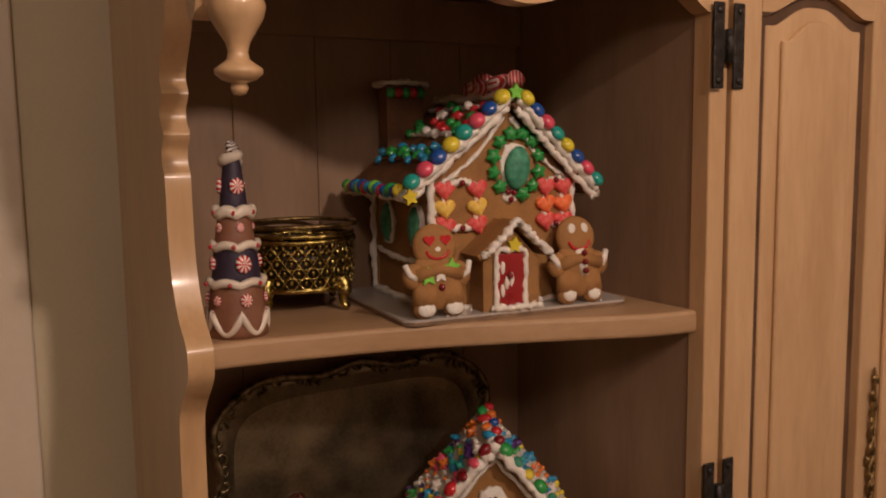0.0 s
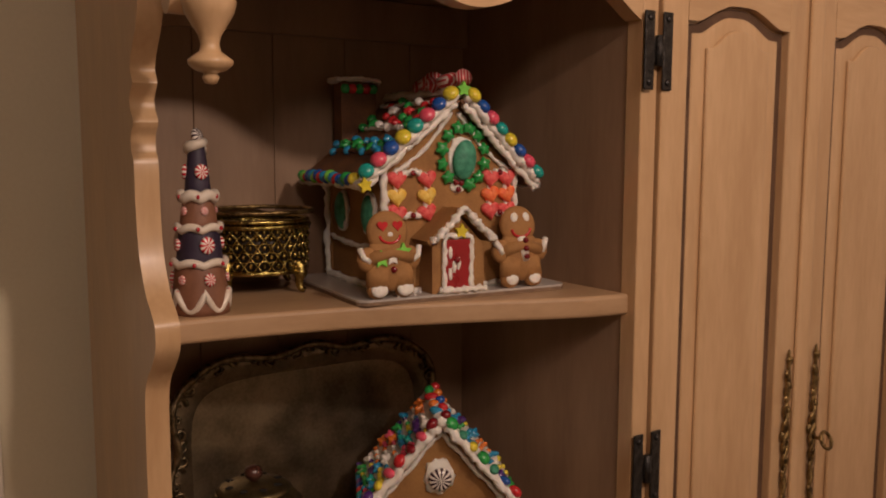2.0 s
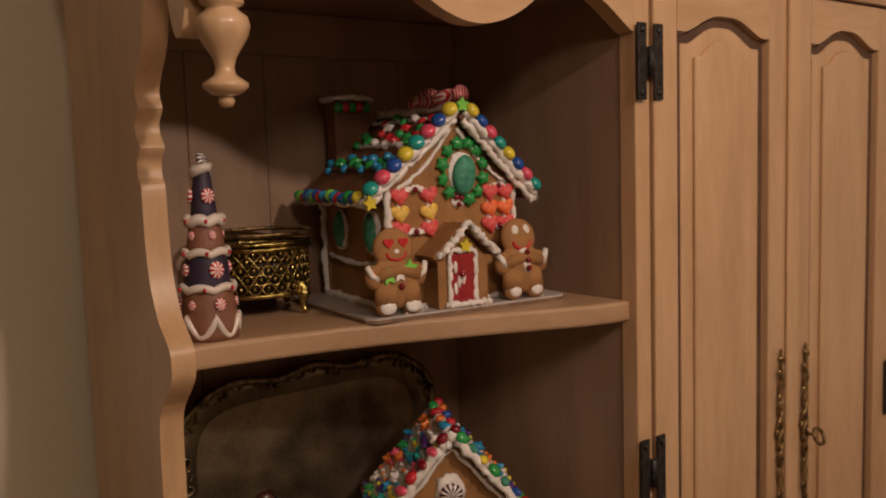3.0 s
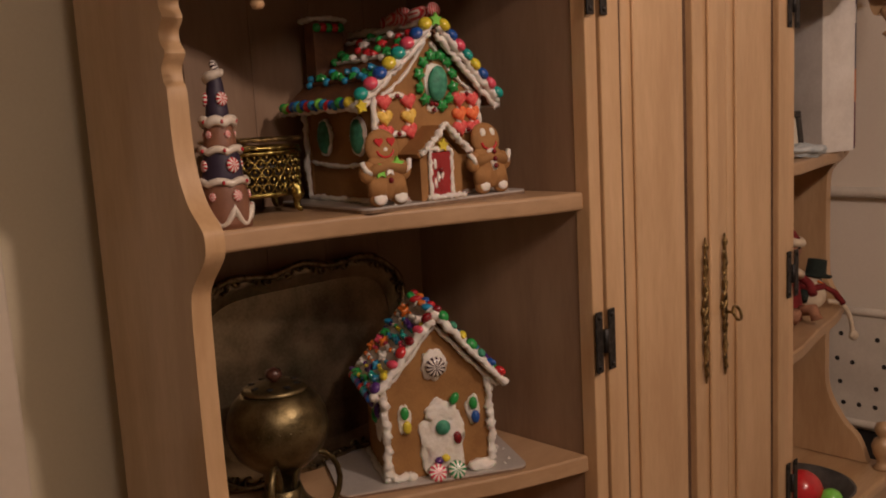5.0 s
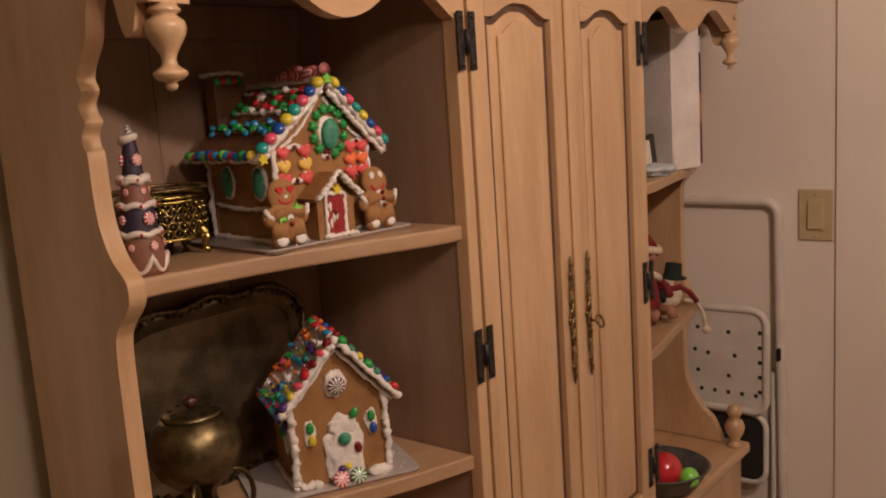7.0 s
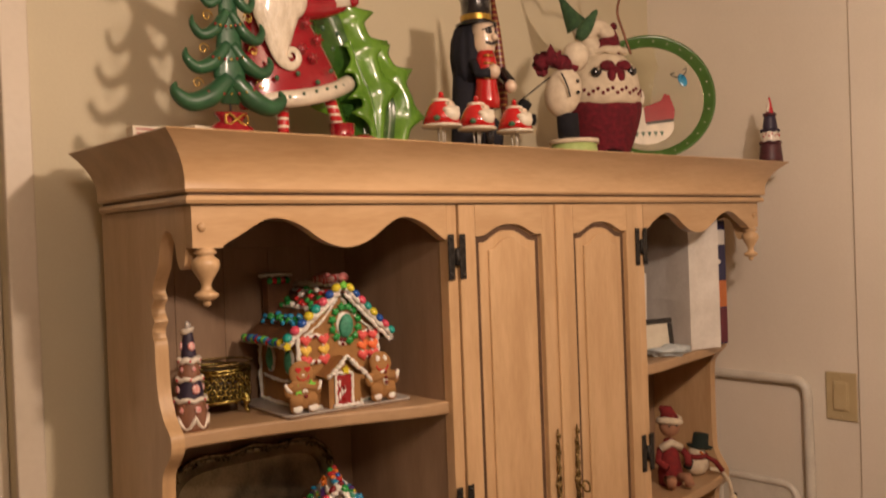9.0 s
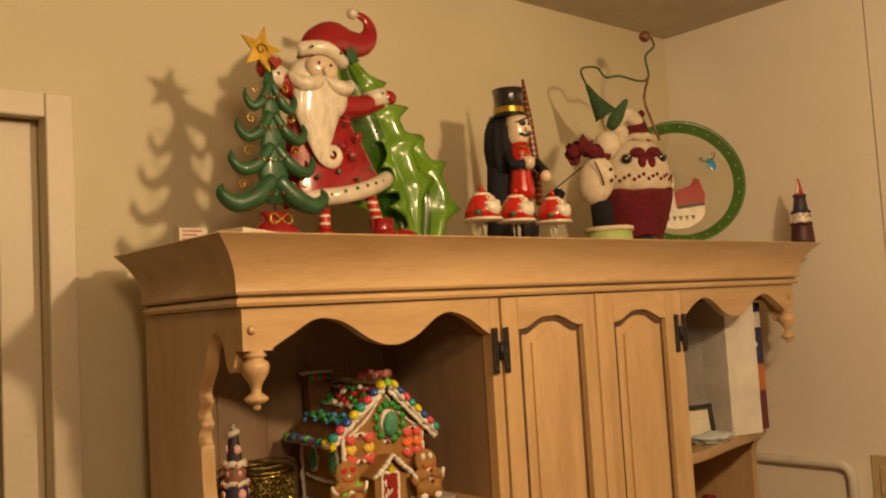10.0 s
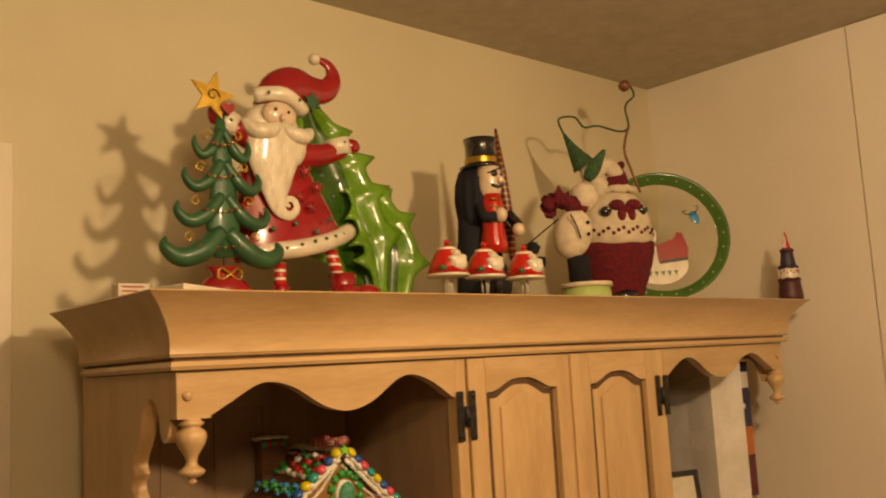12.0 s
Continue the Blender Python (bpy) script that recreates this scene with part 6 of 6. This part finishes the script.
# little cards at the near end of the deck
card_m = surface("cream_card", (0.62, 0.56, 0.44), (0.72, 0.66, 0.53), 30, 300, 0.7, bump=0.05)
ink = surface("red_ink", (0.40, 0.06, 0.05), (0.48, 0.1, 0.08), 40, 200, 0.7)
card = thing("card_box", "small cream card box with red print standing on the deck", "box", place(-0.418, 0.19) @ Matrix.Diagonal((1, 1, 0.78, 1)))
part("box_body", Shape().box((-0.022, -0.012, 0), (0.022, 0.012, 0.040), 0.001), card_m, card)
for k, w in enumerate((0.030, 0.022, 0.026)):
    part("print_line", Shape().box((-0.017, -0.0128, 0.0325 - 0.0075 * k), (-0.017 + w, -0.0122, 0.0350 - 0.0075 * k)), ink, card)
sheet = thing("envelope", "white envelope lying on the deck", "envelope", place(-0.345, 0.10) @ pose(0, 0, 0.0005, 0, 4, 15))
part("paper", Shape().box((-0.07, -0.03, 0.004), (0.07, 0.03, 0.014), 0.002), card_m, sheet)

# ---- things on the right-hand shelves ----
bag_m = surface("white_paper", (0.66, 0.62, 0.56), (0.78, 0.74, 0.68), 18, 160, 0.75, bump=0.35, relief=0.003)
bag = thing("paper_bag", "plain white paper bag standing on the shelf", "bag", pose(0.782, 0.066, SH1R, 0, 0, -15))
s = Shape()
n = 8
rows = []
for i in range(n + 1):
    z = 0.30 * i / n
    row = []
    for k in range(24):
        t = k / 24
        p = [(0, 0), (0.088, 0), (0.088, 0.17), (0, 0.17)]
        e = int(t * 4)
        f = t * 4 - e
        a, b = Vector(p[e]), Vector(p[(e + 1) % 4])
        q = a.lerp(b, f)
        inward = 0.006 * math.sin(f * math.pi) * (0.3 + 0.7 * abs(math.sin(i * 1.1 + e)))
        c = Vector((0.044, 0.085))
        q = q + (c - q).normalized() * inward
        row.append(s.bm.verts.new((q.x, q.y, z + 0.0005)))
    rows.append(row)
for a, b in zip(rows, rows[1:]):
    for k in range(24):
        s.bm.faces.new((a[k], a[(k + 1) % 24], b[(k + 1) % 24], b[k]))
s.bm.faces.new(rows[0][::-1])
part("bag_body", s, bag_m, bag)
part("bottom_fold", Shape().box((0.003, -0.0016, 0.001), (0.085, -0.0004, 0.030), 0.0004), bag_m, bag)

navy_print = surface("navy_print", (0.02, 0.02, 0.07), (0.035, 0.035, 0.10), 20, 200, 0.4)
maroon_print = surface("maroon_print", (0.10, 0.015, 0.03), (0.15, 0.03, 0.045), 20, 200, 0.4)
orange_print = surface("orange_print", (0.45, 0.12, 0.03), (0.55, 0.18, 0.05), 20, 200, 0.4)
box = thing("game_box", "upright printed cardboard box in navy, orange and maroon", "box", pose(0.905, 0.074, SH1R, 0, 0, -8))
part("carton", Shape().box((0.0, 0.0, 0.0003), (0.036, 0.19, 0.292), 0.001), navy_print, box)
part("orange_panel", Shape().box((0.002, -0.0012, 0.088), (0.034, -0.0002, 0.150)), orange_print, box)
part("maroon_panel", Shape().box((0.002, -0.0012, 0.004), (0.034, -0.0002, 0.085)), maroon_print, box)
part("white_label", Shape().box((0.006, -0.0012, 0.235), (0.032, -0.0002, 0.270)), bag_m, box)
part("white_label", Shape().box((0.004, -0.0012, 0.19), (0.016, -0.0002, 0.20)), bag_m, box)

frame_m = surface("black_frame", (0.012, 0.011, 0.01), (0.03, 0.028, 0.025), 40, 200, 0.35)
pf = thing("picture_frame", "small black picture frame with a pale mount", "picture frame", pose(0.675, 0.085, SH1R + 0.001, -8, 0, -15))
for lo, hi in (((-0.055, 0, 0), (0.055, 0.01, 0.011)), ((-0.055, 0, 0.068), (0.055, 0.01, 0.079)), ((-0.055, 0.0005, 0.0112), (-0.044, 0.0095, 0.0678)), ((0.044, 0.0005, 0.0112), (0.055, 0.0095, 0.0678))):
    part("frame_bar", Shape().box(lo, hi, 0.001), frame_m, pf)
part("mount", Shape().box((-0.044, 0.004, 0.011), (0.044, 0.007, 0.068)), card_m, pf)
pap = thing("paper_stack", "loose white and yellow papers leaning on the shelf", "papers", pose(0.66, 0.16, SH1R + 0.001, -10, 0, -20))
part("sheet", Shape().box((-0.10, 0.0, 0), (0.06, 0.002, 0.175)), bag_m, pap, "", pose(0, 0, 0, 0, 8, 0) @ pose(0, 0, 0.012))
part("sheet", Shape().box((-0.09, -0.004, 0), (0.03, -0.002, 0.12)), card_m, pap, "", pose(0, 0, 0.006, 0, -4, 0))
part("dark_clip", Shape().box((0.012, -0.008, 0.125), (0.05, -0.004, 0.15), 0.001), frame_m, pap, "", pose(0, 0, 0, 0, 30, 0) @ pose(-0.07, 0, 0.0))
tissue_m = surface("pale_blue_tissue", (0.42, 0.48, 0.50), (0.60, 0.64, 0.64), 60, 300, 0.8, bump=0.6, relief=0.004)
solid("crumpled_tissue", blob((0, 0, 0.011), (0.055, 0.03, 0.0115), 26, 14, 0.5), tissue_m, "crumpled pale blue tissue on the shelf edge", "tissue", pose(0.69, 0.062, SH1R, 0, 0, -10))

# seated doll, one plain form
felt_red = surface("red_felt", (0.15, 0.010, 0.010), (0.23, 0.018, 0.016), 90, 600, 0.9, bump=0.3)
felt_tan = surface("tan_cloth", (0.30, 0.14, 0.075), (0.40, 0.20, 0.11), 70, 500, 0.85, bump=0.2)
s = Shape()
s.slot = 0
s.lathe([(0.0, 0.0), (0.026, 0.002), (0.028, 0.03), (0.022, 0.07), (0.012, 0.105), (0.0, 0.11)], (0, 0, 0), 20)
s.slot = 1
s.ball((0, -0.004, 0.138), (0.024, 0.023, 0.027))
s.tube([(-0.012, -0.015, 0.02), (-0.016, -0.05, 0.014), (-0.018, -0.06, 0.03)], 0.011, 10).tube([(0.012, -0.015, 0.02), (0.02, -0.055, 0.03), (0.024, -0.06, 0.012)], 0.011, 10)
s.slot = 2
s.tube([(-0.024, -0.008, 0.086), (0, -0.014, 0.1), (0.024, -0.008, 0.086)], 0.009, 10)
s.tube([(0.024 * math.cos(k * 0.524), 0.024 * math.sin(k * 0.524) - 0.003, 0.150 + 0.003 * math.sin(k)) for k in range(12)], 0.008, 8, closed=True)
s.slot = 0
s.tube([(0, 0, 0.15), (-0.004, 0.004, 0.172), (-0.018, 0.008, 0.178)], [0.024, 0.015, 0.005], 12)
s.tube([(-0.022, 0, 0.085), (-0.034, -0.02, 0.06), (-0.02, -0.04, 0.05)], 0.008, 8).tube([(0.022, 0, 0.085), (0.036, -0.015, 0.07), (0.03, -0.038, 0.055)], 0.008, 8)
s.slot = 3
s.ball((-0.008, -0.0265, 0.141), 0.0028, seg=8, rings=6).ball((0.009, -0.0265, 0.141), 0.0028, seg=8, rings=6)
solid("cloth_doll", s, [felt_red, felt_tan, plush_cream, e_black], "seated cloth doll in red with white trimmed cap", "doll", pose(0.762, 0.120, SH2, 0, 0, -35))

# snowman toy with dark hat, one plain form
s = Shape()
s.slot = 0
s.ball((0, 0, 0.034), (0.036, 0.03, 0.034)).ball((0, -0.004, 0.070), (0.024, 0.022, 0.02))
s.slot = 1
s.lathe([(0.0, 0.078), (0.034, 0.078), (0.037, 0.083), (0.023, 0.086), (0.021, 0.118), (0.0, 0.12)], (0, 0, 0), 22, pose(0, 0, 0, 0, 8, 0))
s.tube([(-0.026, -0.012, 0.045), (-0.04, -0.022, 0.03)], 0.012, 8)
s.slot = 2
s.tube([(0.026 * math.cos(k * 0.524), 0.024 * math.sin(k * 0.524), 0.056) for k in range(12)], 0.008, 8, closed=True)
s.slot = 0
s.tube(smooth_line([(0.030, -0.020, 0.020), (0.060, -0.028, 0.012), (0.082, -0.030, -0.020), (0.090, -0.030, -0.060)], 4), 0.0055, 8).ball((0.092, -0.031, -0.066), (0.012, 0.010, 0.012))
s.slot = 2
s.tube([(0.02, -0.016, 0.056), (0.045, -0.024, 0.04), (0.062, -0.03, 0.014)], [0.009, 0.012, 0.013], 8, 0.6)
s.slot = 3
s.tube([(0, -0.024, 0.07), (0.004, -0.038, 0.068)], [0.004, 0.001], 8)
solid("snowman_toy", s, [plush_cream, surface("dark_hat_felt", (0.006, 0.012, 0.009), (0.014, 0.025, 0.018), 90, 600, 0.9, bump=0.4), felt_red, orange], "small snowman toy with dark green hat and red scarf", "figurine", pose(0.872, 0.122, SH2, 0, 0, -30) @ Matrix.Scale(0.84, 4))

# bowl with a red ball on the lower worktop
enamel_grey = surface("grey_enamelware", (0.07, 0.065, 0.06), (0.13, 0.125, 0.115), 50, 300, 0.35, 0.2)
solid("enamel_bowl", Shape().lathe([(0.0, 0.0), (0.045, 0.0), (0.075, 0.022), (0.092, 0.052), (0.096, 0.055), (0.091, 0.056), (0.072, 0.028), (0.04, 0.008), (0.0, 0.007)], seg=40), enamel_grey, "grey enamel bowl on the worktop", "bowl", pose(0.662, 0.052, BASE))
solid("red_ball", Shape().ball((0, 0, 0.036), 0.036, seg=28, rings=18), red, "shiny red ball ornament lying in the bowl", "ball", pose(0.628, 0.030, BASE + 0.0225))
solid("green_ball", Shape().ball((0, 0, 0.020), 0.020, seg=24, rings=16), lime, "shiny green ball ornament lying in the bowl", "ball", pose(0.640, -0.016, BASE + 0.0290))
solid("turned_post", Shape().lathe([(0.016, 0.0), (0.019, 0.004), (0.012, 0.010), (0.011, 0.018), (0.019, 0.032), (0.022, 0.048), (0.017, 0.060), (0.009, 0.066), (0.014, 0.072), (0.017, 0.082), (0.013, 0.093), (0.0, 0.098)], seg=24), wood, "pickled pine turned finial post on the worktop corner", "finial", pose(0.945, 0.008, BASE))

# ---- folded step stool against the side wall ----
white_metal = surface("chipped_white_enamel", (0.62, 0.58, 0.50), (0.74, 0.70, 0.61), 14, 220, 0.35, bump=0.1, coat=0.2)
rubber = surface("black_rubber", (0.012, 0.011, 0.01), (0.025, 0.022, 0.02), 60, 300, 0.7)
stool = thing("step_stool", "folded white enamelled metal step stool leaning on the wall", "stool", pose(1.086, 0.070, 0.0, 0, 1.2, 0) @ Matrix.Diagonal((1, 1, 1.009, 1)))
loop = smooth_line([(0, 0.185, 0.012), (0, 0.182, 0.6), (0, 0.180, 1.16)], 4)[:-1] + [Vector((0, 0.155 + 0.025 * math.cos(a), 1.235 + 0.025 * math.sin(a))) for a in [0, 0.5, 1.05, 1.57]] + [Vector((0, -0.075 - 0.03 * math.sin(a), 1.229 + 0.03 * math.cos(a))) for a in [0, 0.5, 1.05, 1.57]] + smooth_line([(0, -0.108, 1.1), (0, -0.118, 0.6), (0, -0.128, 0.012)], 4)
part("back_frame", Shape().tube(loop, 0.0115, 12), white_metal, stool)
part("rear_leg", Shape().tube([(0.018, -0.098, 0.012), (0.012, -0.094, 0.86)], 0.010, 12), white_metal, stool)
part("rear_leg", Shape().tube([(0.018, 0.105, 0.012), (0.012, 0.100, 0.86)], 0.010, 12), white_metal, stool)
for y, z in ((-0.128, 0.0), (0.185, 0.0)):
    part("rubber_foot", Shape().lathe([(0.0, 0.0), (0.014, 0.0), (0.014, 0.03), (0.0, 0.032)], (0, y, z), 14), rubber, stool)


def rounded_rect(y0, y1, z0, z1, r, n=5):
    out = []
    for cy, cz, a0 in ((y1 - r, z0 + r, -90), (y1 - r, z1 - r, 0), (y0 + r, z1 - r, 90), (y0 + r, z0 + r, 180)):
        out += [(cy + r * math.cos(radians(a0 + 90 * k / n)), cz + r * math.sin(radians(a0 + 90 * k / n))) for k in range(n + 1)]
    return out


seat = part("seat", Shape().slab(rounded_rect(-0.082, 0.112, 0.775, 1.005, 0.03), -0.030, -0.022, "x"), white_metal, stool, "white perforated metal seat")
part("seat_rim", Shape().tube([(-0.028, y, z) for y, z in rounded_rect(-0.088, 0.118, 0.769, 1.011, 0.034, 6)], 0.009, 10, closed=True), white_metal, seat)
for y, z in [(0.075, 0.96), (0.0, 0.955), (0.082, 0.905), (0.05, 0.90), (-0.015, 0.90), (0.075, 0.855), (0.0, 0.85)] + [(0.10 - 0.033 * k, 0.81) for k in range(6)] + [(-0.074, 0.82 + 0.035 * k) for k in range(5)]:
    part("hole", Shape().ball((-0.0302, y, z), (0.0012, 0.0052, 0.0052), seg=12, rings=6), rubber, seat)
part("lower_tread", Shape().slab(rounded_rect(-0.078, 0.108, 0.60, 0.755, 0.03), -0.020, -0.010, "x"), rubber, stool, "black rubber tread")
part("tread_rim", Shape().tube([(-0.018, y, z) for y, z in rounded_rect(-0.084, 0.114, 0.594, 0.761, 0.034, 6)], 0.007, 10, closed=True), white_metal, stool)
part("hinge_bracket", Shape().slab(rounded_rect(-0.116, -0.106, 0.895, 0.925, 0.004), -0.016, -0.010, "x"), iron, stool)
